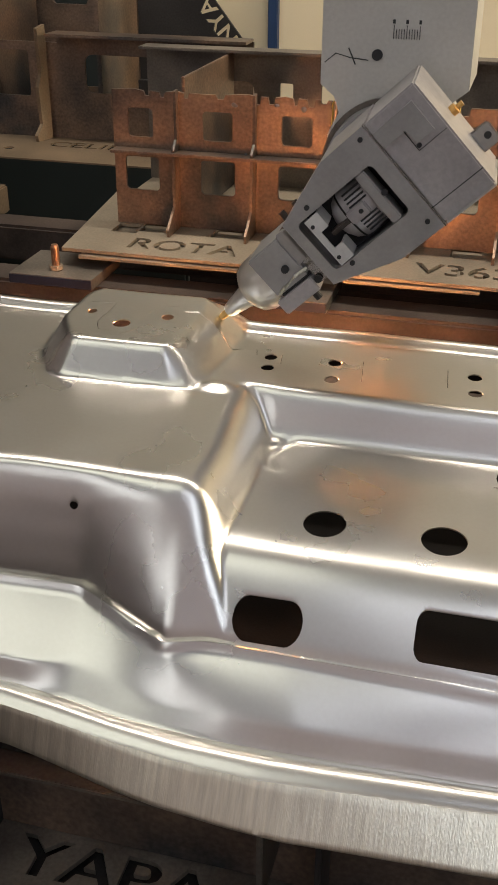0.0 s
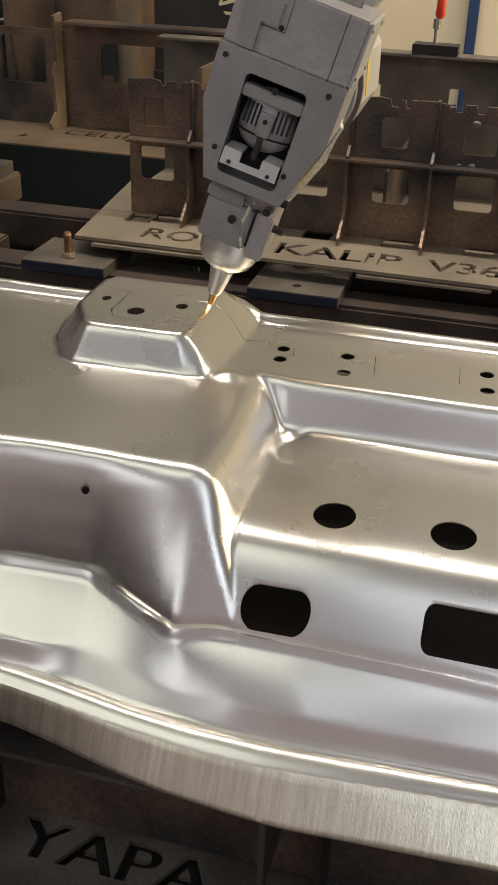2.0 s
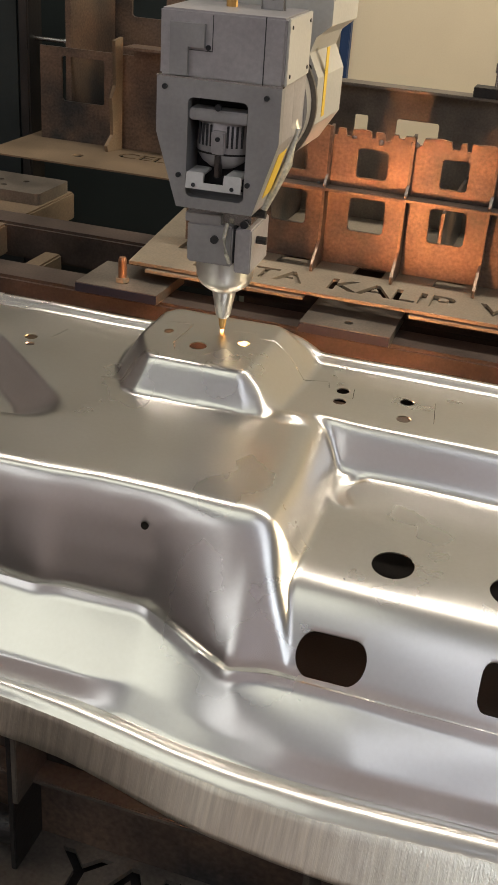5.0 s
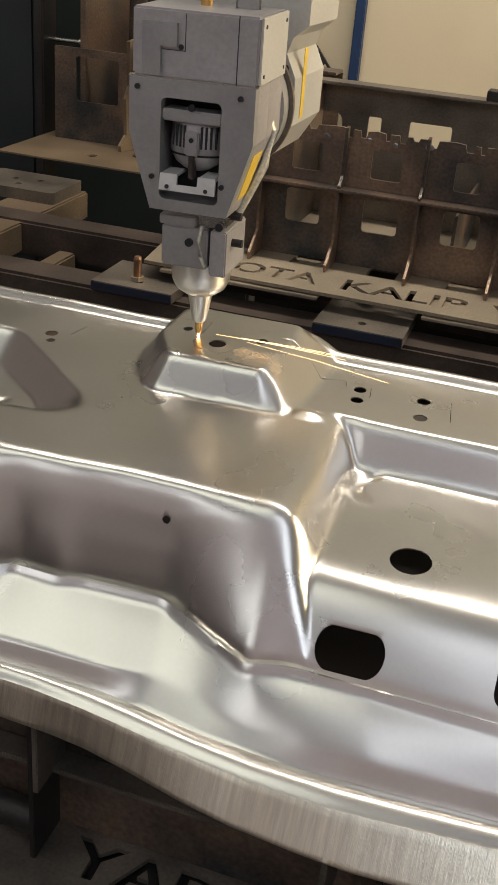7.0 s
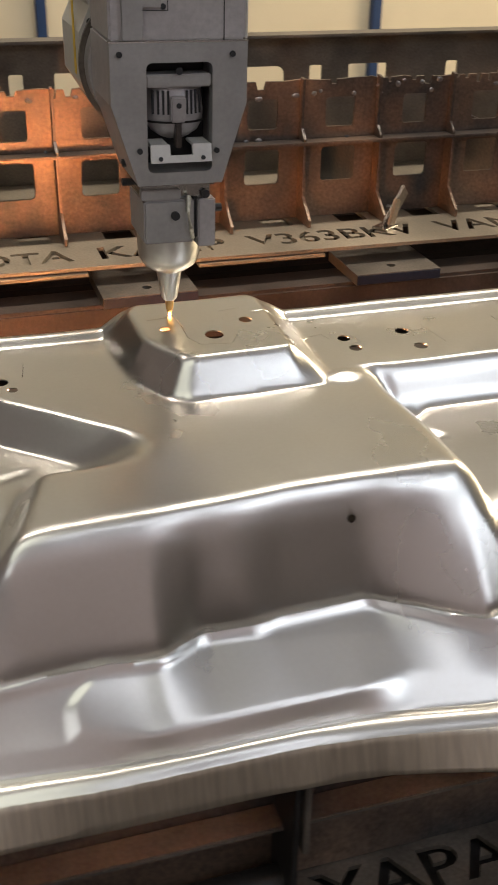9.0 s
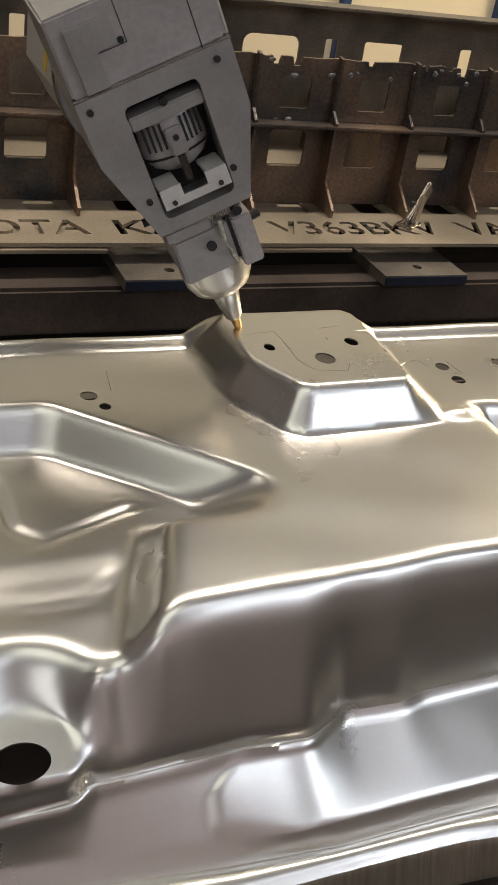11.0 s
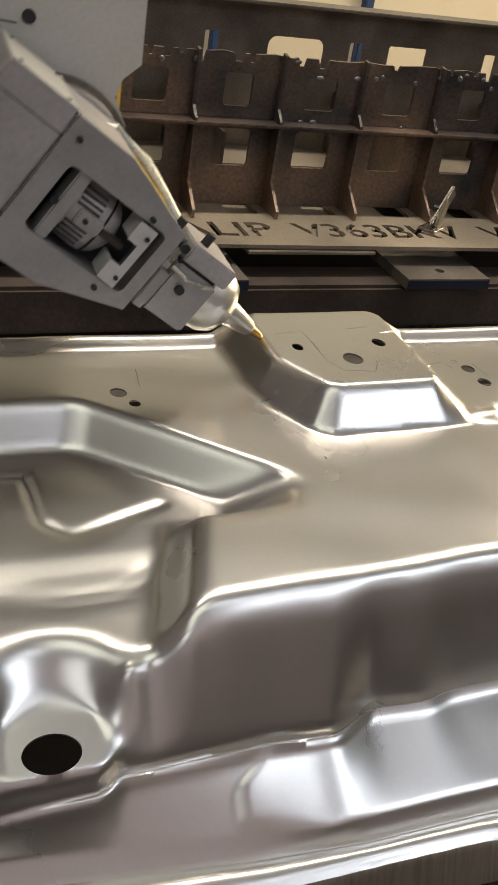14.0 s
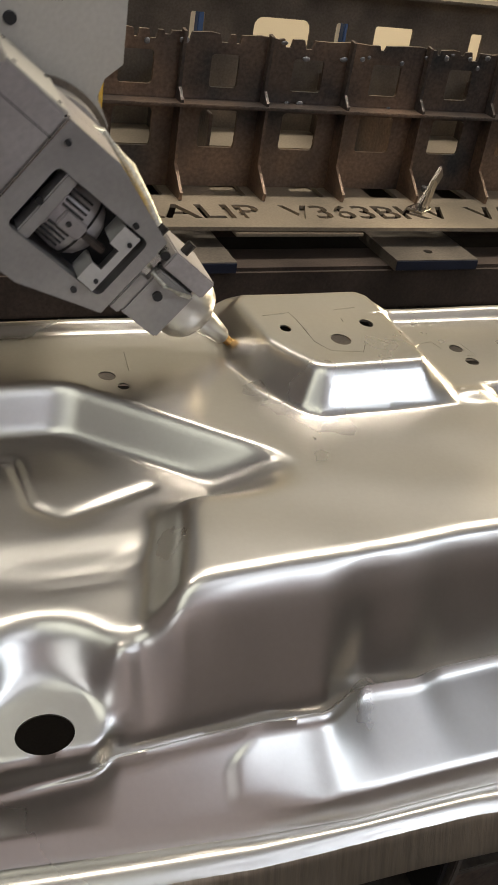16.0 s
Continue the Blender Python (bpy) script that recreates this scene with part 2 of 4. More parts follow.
# ---- the room ----
def room():
    part("floor", box(-3.2, 3.2, -3.2, 3.2, -1.0, -0.9), FLOOR)["kind"] = "structure"
    # Ceiling and all walls but lower north are unseen, added to shape reflections.
    part("unseen_ceiling", box(-3.2, 3.2, -3.2, 3.2, 2.6, 2.7), CEIL)["kind"] = "structure"
    for nm, b, mat in (("wall_north", (-3.2, 3.2, 2.6, 2.7, -0.9, 0.85), WALL), ("unseen_north_upper", (-3.2, 3.2, 2.6, 2.7, 0.85, 2.6), WALL_GREY), ("unseen_south", (-3.2, 0.5, -3.2, -3.1, -0.25, 2.6), LILAC), ("unseen_south_base", (-3.2, 0.5, -3.2, -3.1, -0.9, -0.25), DUSK), ("unseen_south_dark", (0.5, 3.2, -3.2, -3.1, -0.9, 0.85), DUSK), ("unseen_south_upper", (0.5, 3.2, -3.2, -3.1, 0.85, 2.6), LILAC),
                       ("unseen_west", (-3.2, -3.1, -3.1, 2.6, -0.9, 2.6), DUSK), ("unseen_east", (3.1, 3.2, -3.1, 2.6, -0.9, 2.6), WALL_GREY)):
        part(nm, box(*b), mat)["kind"] = "structure"
    for x in (-1.25, -0.62, -0.02, 0.60, 1.13, 1.75, 2.35):
        p = part("wall_post", box(x - 0.016, x + 0.016, 2.565, 2.6, -0.9, 0.85, 0.003), BLUE)
        tagged(p, "narrow dark blue steel post on the cream wall", "post", "blue posts of the wall")
    return


room()


# ---- the pressed sheet-metal panel ----
def smooth(a, b, v):
    t = np.clip((v - a) / (b - a), 0, 1)
    return t * t * (3 - 2 * t)


def lin(x, pairs):
    px, py = [p[0] for p in pairs], [p[1] for p in pairs]
    return sum(np.interp(np.asarray(x) + o, px, py) for o in (-0.006, -0.003, 0.0, 0.003, 0.006)) / 5


def soft_min(a, b, k):
    h = np.clip(0.5 + 0.5 * (b - a) / k, 0, 1)
    return b * (1 - h) + a * h - k * h * (1 - h)


SEAM_Y = ((-0.8, -0.340), (-0.48, -0.334), (-0.468, -0.325), (-0.352, -0.322), (-0.30, -0.324), (-0.262, -0.305), (-0.213, -0.308), (-0.19, -0.302),
          (-0.105, -0.298), (-0.05, -0.325), (-0.005, -0.347), (0.03, -0.340), (0.6, -0.345))
SEAM_Z = ((-0.8, -0.104), (-0.2, -0.106), (-0.105, -0.106), (-0.01, -0.113), (0.04, -0.109), (0.6, -0.106))
RIDGE_Y = ((-0.8, -0.304), (-0.50, -0.298), (-0.42, -0.287), (-0.34, -0.283), (-0.26, -0.281), (-0.17, -0.273), (-0.08, -0.272), (-0.03, -0.271), (0.0, -0.264), (0.6, -0.26))
FOOT_Y = ((-0.8, -0.345), (-0.55, -0.347), (-0.375, -0.366), (-0.315, -0.375), (-0.15, -0.371), (-0.107, -0.364), (-0.022, -0.386), (0.02, -0.388),
          (0.10, -0.392), (0.3, -0.380), (0.6, -0.375))
FOOT_Z = ((-0.8, -0.155), (-0.107, -0.147), (-0.022, -0.155), (0.04, -0.149), (0.6, -0.148))
CREASE_Y = ((-0.8, -0.358), (-0.55, -0.359), (-0.375, -0.378), (-0.286, -0.384), (-0.19, -0.382), (-0.14, -0.382), (-0.097, -0.388), (-0.03, -0.399),
            (0.04, -0.4045), (0.07, -0.405), (0.16, -0.401), (0.3, -0.394), (0.6, -0.39))
BEND_Y = ((-0.8, -0.390), (-0.55, -0.392), (-0.376, -0.404), (-0.195, -0.405), (-0.14, -0.411), (-0.10, -0.417), (-0.03, -0.428), (0.03, -0.436), (0.10, -0.438),
          (0.17, -0.434), (0.3, -0.423), (0.6, -0.415))
EDGE_Y = ((-0.8, -0.412), (-0.38, -0.415), (-0.24, -0.416), (-0.172, -0.419), (-0.13, -0.424), (-0.08, -0.435), (-0.02, -0.450), (0.02, -0.4575),
          (0.08, -0.4625), (0.13, -0.465), (0.3, -0.456), (0.6, -0.448))

# the raised boss, its base and its top, as plan outlines
BOSS_BASE = ((-0.232, -0.076), (-0.214, -0.087), (-0.064, -0.079), (-0.053, -0.05), (-0.048, 0.060), (-0.052, 0.135), (-0.270, 0.135), (-0.268, 0.02), (-0.258, -0.030))
BOSS_TOP = ((-0.213, -0.055), (-0.204, -0.060), (-0.101, -0.056), (-0.096, -0.050), (-0.093, 0.086), (-0.102, 0.096), (-0.232, 0.096), (-0.243, 0.080), (-0.242, 0.0))


def poly_dist(x, y, poly):
    """Distance inside a convex outline (anticlockwise), negative outside."""
    d = np.full(x.shape, 9.0)
    n = len(poly)
    for i in range(n):
        (x0, y0), (x1, y1) = poly[i], poly[(i + 1) % n]
        l = math.hypot(x1 - x0, y1 - y0)
        d = np.minimum(d, ((x1 - x0) * (y - y0) - (y1 - y0) * (x - x0)) / l)
    return d


def segment_dist(x, y, a, b):
    ax, ay = a
    dx, dy = b[0] - ax, b[1] - ay
    t = np.clip(((x - ax) * dx + (y - ay) * dy) / (dx * dx + dy * dy), 0, 1)
    return np.hypot(x - ax - t * dx, y - ay - t * dy)




def panel_raw(x, y):
    top = 0.009 * smooth(0.094, 0.104, y) - 0.03 * smooth(0.112, 0.126, y)
    sh = 0.022 * smooth(-0.25, -0.15, x)
    # trough at the wide end: floor, back wall and front slope
    back = smooth(-0.006, 0.030, -0.052 - y)
    run = -0.283 - y
    low = -0.046 - 1.1 * 0.5 * (run + np.sqrt(run * run + 0.0003))
    trough = top * (1 - back) + (low - 1.2 * np.clip(0.022 - x, 0, 0.3)) * back - 0.2 * smooth(-0.05, -0.10, x)
    # recess at the other end
    line = ((x + 0.432) * -0.091 - (y + 0.001) * 0.104) / 0.138
    far = soft_min(-0.001 - y, line, 0.010)
    right = -(x + 0.242)
    front = y + 0.178
    lobe = soft_min(soft_min(far, right, 0.06), front, 0.06)
    body = np.clip((far + 0.002) / 0.027, 0, 1) * smooth(0.0, 0.032, -(x + 0.358) - 0.36 * np.clip(-0.14 - y, 0, 0.15))
    rec = -0.036 * np.maximum(np.clip((lobe + 0.002) / 0.027, 0, 1), body)
    rec = rec - 0.003 * smooth(-0.178, -0.192, y) * smooth(-0.385, -0.41, x)
    shelf = ((-0.70, -0.196), (-0.533, -0.212), (-0.494, -0.222), (-0.439, -0.221), (-0.408, -0.203), (-0.392, -0.172))
    arc = functools.reduce(np.minimum, [segment_dist(x, y, a, b) for a, b in zip(shelf, shelf[1:])])
    bead = np.minimum(np.minimum(segment_dist(x, y, (-0.60, -0.06), (-0.49, -0.062)), segment_dist(x, y, (-0.49, -0.062), (-0.488, -0.126))),
                      np.minimum(segment_dist(x, y, (-0.488, -0.126), (-0.468, -0.150)), segment_dist(x, y, (-0.468, -0.150), (-0.385, -0.118))))
    rec = rec - 0.0032 * smooth(0.007, 0.001, np.minimum(bead, arc))
    # front wall
    sy, sz, ry = lin(x, SEAM_Y), lin(x, SEAM_Z), lin(x, RIDGE_Y)
    w = np.clip((ry - y) / (ry - sy), 0, 1)
    upper = (top + rec) * (1 - w) + sz * w
    # rounded side of the block beside the trough
    u = x + 0.022 - 0.007 * smooth(-0.06, -0.2, y) - 0.2 * np.clip(-0.290 - y, 0, 0.05)
    side = 0.062 - 1.25 * (u + np.sqrt(u * u + 0.0001))
    up2 = np.maximum(soft_min(upper, side, 0.058), trough)
    # dimple beside the boss, half-round bead in the trough, pressed bulges low on the wall
    up2 = up2 + 0.006 * smooth(0.016, 0.002, np.hypot((x + 0.040) * 0.55, y + 0.066))
    up2 = up2 - 0.006 * smooth(0.008, 0.002, np.abs(np.hypot(x - 0.060, y + 0.112) - 0.030)) * smooth(0.055, 0.040, x)
    up2 = up2 + 0.022 * smooth(0.030, 0.006, np.abs(x + 0.235)) * w * w * w * (1 - w) * 2
    # boss
    db, dt = poly_dist(x, y, BOSS_BASE), poly_dist(x, y, BOSS_TOP)
    f = np.where(dt >= 0, 1.0, np.where(db <= 0, 0.0, db / np.maximum(db - dt, 1e-6)))
    up2 = np.where(f > 0, np.maximum(up2, up2 * (1 - f) + 0.038 * f), up2)
    # spout with its opening, standing out of the wall
    q = np.hypot(x + 0.512, (y + 0.314) * 1.05)
    ledge = -0.085 + 0.45 * (y + 0.314)
    g = smooth(0.062, 0.034, q)
    up2 = up2 * (1 - g) + ledge * g
    # lower steps, beads and flange
    fy, fz, cy, by, ey = lin(x - sh, FOOT_Y), lin(x - sh, FOOT_Z), lin(x, CREASE_Y), lin(x, BEND_Y), lin(x, EDGE_Y)
    z = up2
    s = np.clip((sy - y) / (sy - fy), 0, 1)
    for _ in range(2):
        xq = x - sh * s
        ly, lz, gy, gz = lin(xq, SEAM_Y), lin(xq, SEAM_Z), lin(xq, FOOT_Y), lin(xq, FOOT_Z)
        s = np.where(y < sy, np.clip((ly - y) / (ly - gy), 0, 1), 0.0)
    bow = 0.002 * np.sin(np.pi * s) * smooth(-0.06, 0.02, x)
    z = np.where(y < sy, lz + (gz - lz) * s + bow, z)
    z = np.where(y < fy, fz + (-0.168 - fz) * np.clip((fy - y) / np.maximum(fy - cy, 1e-4), 0, 1), z)
    u = np.clip((cy - y) / (cy - by), 0, 1)
    z = np.where(y < cy, -0.168 + 0.007 * np.sin(np.pi * u), z)
    z = np.where(y < by, -0.166 - 0.034 * np.clip((by - y) / (by - ey), 0, 1.2), z)
    # flat pressed pocket in the foot
    xl, xr = -0.352 - 0.032 * smooth(0.0, 0.6, s), -0.318 + 0.006 * s
    pm = smooth(xl - 0.006, xl + 0.010, x) * smooth(xr + 0.014, xr - 0.010, x)
    z = z - 0.08 * (x + 0.332) * pm * smooth(0.0, 0.15, s) * smooth(1.0, 0.9, s) * (y < sy)
    # rolled lip and line along the seam
    z = z + 0.0042 * np.exp(-((y - sy + 0.0066) / 0.0027) ** 2)
    z = z - 0.0055 * np.exp(-((y - sy + 0.0012) / 0.0024) ** 2)
    # the sheet is never quite flat
    return z + 0.0006 * np.sin(x * 31 + y * 17) * np.sin(y * 43 - x * 9)


OFFS = [(0, 0)] + [(0.0022 * math.cos(k * math.pi / 3), 0.0022 * math.sin(k * math.pi / 3)) for k in range(6)] + \
       [(0.0045 * math.cos((k + 0.5) * math.pi / 3), 0.0045 * math.sin((k + 0.5) * math.pi / 3)) for k in range(6)]


def panel_height(x, y):
    fine = sum(panel_raw(x + a * 0.3, y + b * 0.3) for a, b in OFFS) / len(OFFS)
    medium = sum(panel_raw(x + a * 1.0, y + b * 1.0) for a, b in OFFS) / len(OFFS)
    wide = sum(panel_raw(x + a * 3.2, y + b * 3.2) for a, b in OFFS) / len(OFFS)
    k = smooth(-0.299, -0.284, y)
    j = smooth(-0.12, -0.16, y) * smooth(0.005, -0.03, x)
    return fine * (1 - k) + (medium * (1 - j) + wide * j) * k


X0, X1 = -0.72, 0.52


def pressed_panel():
    xs = np.arange(X0, X1 + 0.001, 0.0042)
    outline = [(x, float(lin(x, EDGE_Y))) for x in xs] + [(x, 0.128) for x in xs[::-1]]
    holes = [circle(-0.116, -0.2800, 0.0042, 0.0012, 16), circle(-0.003, 0.028, 0.0075, 0.008, 20), circle(0.0, -0.001, 0.0075, 0.008, 20),
             circle(0.071, 0.031, 0.008, 0.0085, 20), circle(0.075, -0.013, 0.008, 0.0085, 20),
             circle(0.2265, 0.034, 0.008, 0.0085, 20), circle(0.230, -0.008, 0.008, 0.0085, 20),
             circle(0.112, -0.228, 0.020, 0.0215, 40), circle(0.2225, -0.228, 0.021, 0.0225, 40), circle(0.292, -0.100, 0.030, 0.030, 36),
             circle(-0.392, 0.011, 0.008, 0.0085, 20), circle(-0.382, -0.010, 0.0055, 0.006, 18),
             circle(-0.215, 0.018, 0.0055, 0.007, 18), circle(-0.168, -0.010, 0.010, 0.011, 24), circle(-0.124, 0.022, 0.007, 0.0085, 20),
             rounded(0.050, 0.113, -0.3385, -0.3105, 0.0138, 8), rounded(0.210, 0.40, -0.3340, -0.302, 0.009, 5),
             circle(-0.514, -0.3190, 0.0205, 0.0125, 36)]
    cuts = [[(-0.229, 0.046), (-0.197, 0.052), (-0.196, 0.032), (-0.197, -0.012), (-0.188, -0.031), (-0.156, -0.036), (-0.146, -0.020)],
            [(-0.146, 0.054), (-0.120, 0.058)], [(-0.147, 0.034), (-0.148, 0.027)],
            [(-0.110, 0.044), (-0.094, 0.046), (-0.0755, 0.050), (-0.064, 0.043), (-0.052, 0.034), (-0.040, 0.043), (-0.024, 0.046), (-0.020, 0.030)],
            [(0.008, 0.039), (0.012, 0.012), (0.002, 0.012)], [(0.101, 0.045), (0.108, -0.011)], [(0.196, 0.047), (0.200, -0.001)], [(-0.364, 0.055), (-0.369, 0.018)]]
    for c in cuts:
        holes.append(slit(c, 0.0003))
    ys = np.arange(-0.262, 0.1265, 0.0040)
    gx = np.arange(X0 + 0.002, X1 - 0.001, 0.0040)
    GX, GY = np.meshgrid(gx, ys)
    GX[1::2] += 0.0020
    ptx, pty = [GX.ravel()], [GY.ravel()]
    gx = np.arange(X0 + 0.002, X1 - 0.001, 0.0024)
    spans = ((None, SEAM_Y, 20), (SEAM_Y, FOOT_Y, 18), (FOOT_Y, CREASE_Y, 8), (CREASE_Y, BEND_Y, 14), (BEND_Y, EDGE_Y, 10))
    for upper, lower, n in spans:
        for k in range(n):
            y0 = np.full(gx.shape, -0.2645) if upper is None else lin(gx, upper)
            y1 = lin(gx, lower)
            t = (k + (0.0 if upper is not None else 0.5)) / n
            if upper is SEAM_Y:
                t = t ** 1.3
            if upper is None:
                t = 1 - (1 - t) ** 1.3
            ptx.append(gx.copy())
            pty.append(y0 + (y1 - y0) * t)
    gx, gy = np.concatenate(ptx), np.concatenate(pty)
    ok = (gy > lin(gx, EDGE_Y) + 0.0012) & (gx < X1 - 0.001)
    for h in holes:
        hc = np.mean(h, 0)
        grown = [(hc[0] + (px - hc[0]) * 1.06 + math.copysign(0.0008, px - hc[0]), hc[1] + (py - hc[1]) * 1.06 + math.copysign(0.0008, py - hc[1])) for px, py in h]
        ok &= ~inside(gx, gy, grown)
    lines = []
    bb = []
    for (ax, ay), (bx, by) in zip(BOSS_BASE, BOSS_BASE[1:] + BOSS_BASE[:1]):
        n = max(2, int(math.hypot(bx - ax, by - ay) / 0.004))
        bb += [(ax + (bx - ax) * k / n, ay + (by - ay) * k / n) for k in range(n)]
    bb = [p for p in bb if p[1] < 0.1225]
    ring = poly_dist(gx, gy, BOSS_BASE)
    ok &= np.abs(ring) > 0.0012
    data = cut_sheet(outline, holes, list(zip(gx[ok].tolist(), gy[ok].tolist())) + bb, panel_height, 0.0013, False, lines)
    root = empty("pressed_panel", "bright galvanised deep-drawn steel car panel being trimmed by laser", "sheet metal panel")
    verts, faces = data
    cen = np.array([np.mean([verts[k][:2] for k in f], 0) for f in faces])
    flange = cen[:, 1] < lin(cen[:, 0], BEND_Y)
    for nm, pick, mat, lab in (("pressed_sheet", ~flange, ZINC, ""), ("trim_flange", flange, ZINC_BRUSHED, "brushed scratched outer flange")):
        ids = np.nonzero(pick)[0]
        used = sorted({k for i in ids for k in faces[i]})
        renum = {k: n for n, k in enumerate(used)}
        sheet_part(nm, ([verts[k] for k in used], [tuple(renum[k] for k in faces[i]) for i in ids]), mat, root, lab, 50)
    return root


pressed_panel()


# ---- the rear welding fixture ----
def comb_outline(x0, x1, z0, z1):
    rnd = random.Random(4)
    pts = [(x0, z0), (x1, z0), (x1, z1)]
    x = x1 - 0.012
    while x > x0 + 0.03:
        w = rnd.uniform(0.008, 0.02)
        if rnd.random() < 0.55:
            dz = rnd.uniform(0.006, 0.014)
            pts += [(x, z1), (x - w * 0.2, z1 - dz), (x - w * 0.8, z1 - dz), (x - w, z1)]
        else:
            pts += [(x, z1 + rnd.uniform(-0.002, 0.003))]
        x -= w + rnd.uniform(0.008, 0.02)
    pts += [(x0, z1)]
    return pts


UP = pose(0, 0, 0, 90, 0, 0)
WIN_X = [-0.147 + 0.147 * k for k in range(-2, 8)]


def rear_fixture():
    root = empty("welding_fixture", "rusty laser-cut steel fixture with slotted comb wall and lettered base", "fixture")
    letters = []
    for word, x, w in (("ROTA", -0.425, 0.205), ("KALIP", -0.175, 0.222), ("V363BKV", 0.088, 0.318), ("VAN", 0.452, 0.165)):
        letters += letter_loops(word, x, 0.660, 0.060, w, 0.018)
    slots = []
    for x in WIN_X:
        slots.append(rounded(x - 0.004, x + 0.050, 0.762, 0.826, 0.004, 2))
    slots.append(rounded(-0.487, -0.437, 0.745, 0.80, 0.004, 2))
    data = cut_sheet([(-0.535, 0.628), (1.35, 0.61), (1.35, 1.02), (-0.58, 1.02)], letters + slots, (), None, 0.006, True)
    sheet_part("base_plate", data, STEEL_PLATE, root, "pale mill-finish steel base plate with cut-out lettering", None, pose(0, 0, -0.1))
    for x0, x1, mat in ((-0.50, -0.205, STEEL_PLATE), (-0.02, 0.205, STEEL_PLATE), (0.56, 0.75, STEEL_PLATE)):
        part("under_strip", box(x0, x1, 0.618, 0.87, -0.1145, -0.1085, 0.001), mat, root)
    wins = []
    for i, x in enumerate(WIN_X):
        wins.append(rounded(x - 0.033, x + 0.033, -0.034, 0.028, 0.007, 3))
        w = 0.028 if i % 3 else 0.024
        wins.append(rounded(x - w, x + w, 0.064, 0.116, 0.006, 3))
    verts, faces = cut_sheet(comb_outline(-0.495, 1.26, -0.0995, 0.146), wins, (), None, 0.006)
    sheet_part("comb_wall", (verts, faces), STEEL_DARK, root, "dark rusty comb-edged wall plate with square windows", None, Matrix.Translation((0, 0.806, 0)) @ UP)
    part("shelf_bar", box(-0.49, 1.25, 0.770, 0.8055, 0.040, 0.045, 0.001), STEEL_DARK, root)
    rib = [(0.0, -0.0995), (-0.070, -0.0995), (-0.072, -0.086), (-0.030, -0.052), (-0.030, 0.05), (-0.012, 0.066), (-0.014, 0.150), (0.0, 0.152)]
    rv, rf = cut_sheet(rib, [], (), None, 0.005)
    first = None
    for x in WIN_X:
        m = Matrix.Translation((x + 0.0735, 0.8055, 0)) @ pose(0, 0, 0, 90, 0, 90)
        if first is None:
            first = sheet_part("rib", (rv, rf), STEEL_DARK, root, "", None, m)
        else:
            o = new("rib", first.data)
            o.parent, o.matrix_basis = root, m
    # window wall behind
    wins2 = []
    for x in (-0.57, 0.05, 0.67, 1.29):
        for a, b, r in ((0.005, 0.034, 0.004), (0.135, 0.255, 0.018), (0.310, 0.338, 0.004), (0.398, 0.486, 0.005)):
            if x + a > -0.5:
                wins2.append(rounded(x + a, x + b, 0.052, 0.114, r, 4))
    data = cut_sheet([(-0.55, -0.1), (2.0, -0.1), (2.0, 0.175), (-0.55, 0.175)], wins2, (), None, 0.006)
    sheet_part("rear_wall", data, STEEL_PAD, root, "blackened rear wall plate with rounded windows", None, Matrix.Translation((0, 1.15, 0)) @ UP)
    part("top_flange", box(-0.55, 2.0, 1.10, 1.152, 0.1755, 0.181, 0.001), STEEL_PAD, root)
    part("rear_base_plate", box(-0.55, 2.0, 1.03, 1.5, -0.112, -0.1005, 0.002), STEEL_PLATE, root)
    for k in range(7):
        x = -0.36 + 0.35 * k
        part("cross_rib", box(x - 0.003, x + 0.003, 0.8125, 1.1435, -0.0995, 0.172 if k == 0 else 0.02, 0.001), STEEL_DARK, root)
    # weld blobs along the comb edge and the shelf
    rnd = random.Random(12)
    for k in range(34):
        x = rnd.uniform(-0.30, 1.1)
        z, y = rnd.choice(((rnd.uniform(0.118, 0.142), 0.7995), (rnd.uniform(0.118, 0.142), 0.7995), (0.0465, 0.7985)))
        r = rnd.uniform(0.003, 0.0055)
        bm = bmesh.new()
        bmesh.ops.create_icosphere(bm, subdivisions=2, radius=r, matrix=Matrix.Translation((x, y, z)) @ Matrix.Diagonal((rnd.uniform(0.8, 1.8), 0.28, rnd.uniform(0.7, 1.2), 1)))
        part("weld_bead", bm, WELD, root, "", 60)
    return root


rear_fixture()


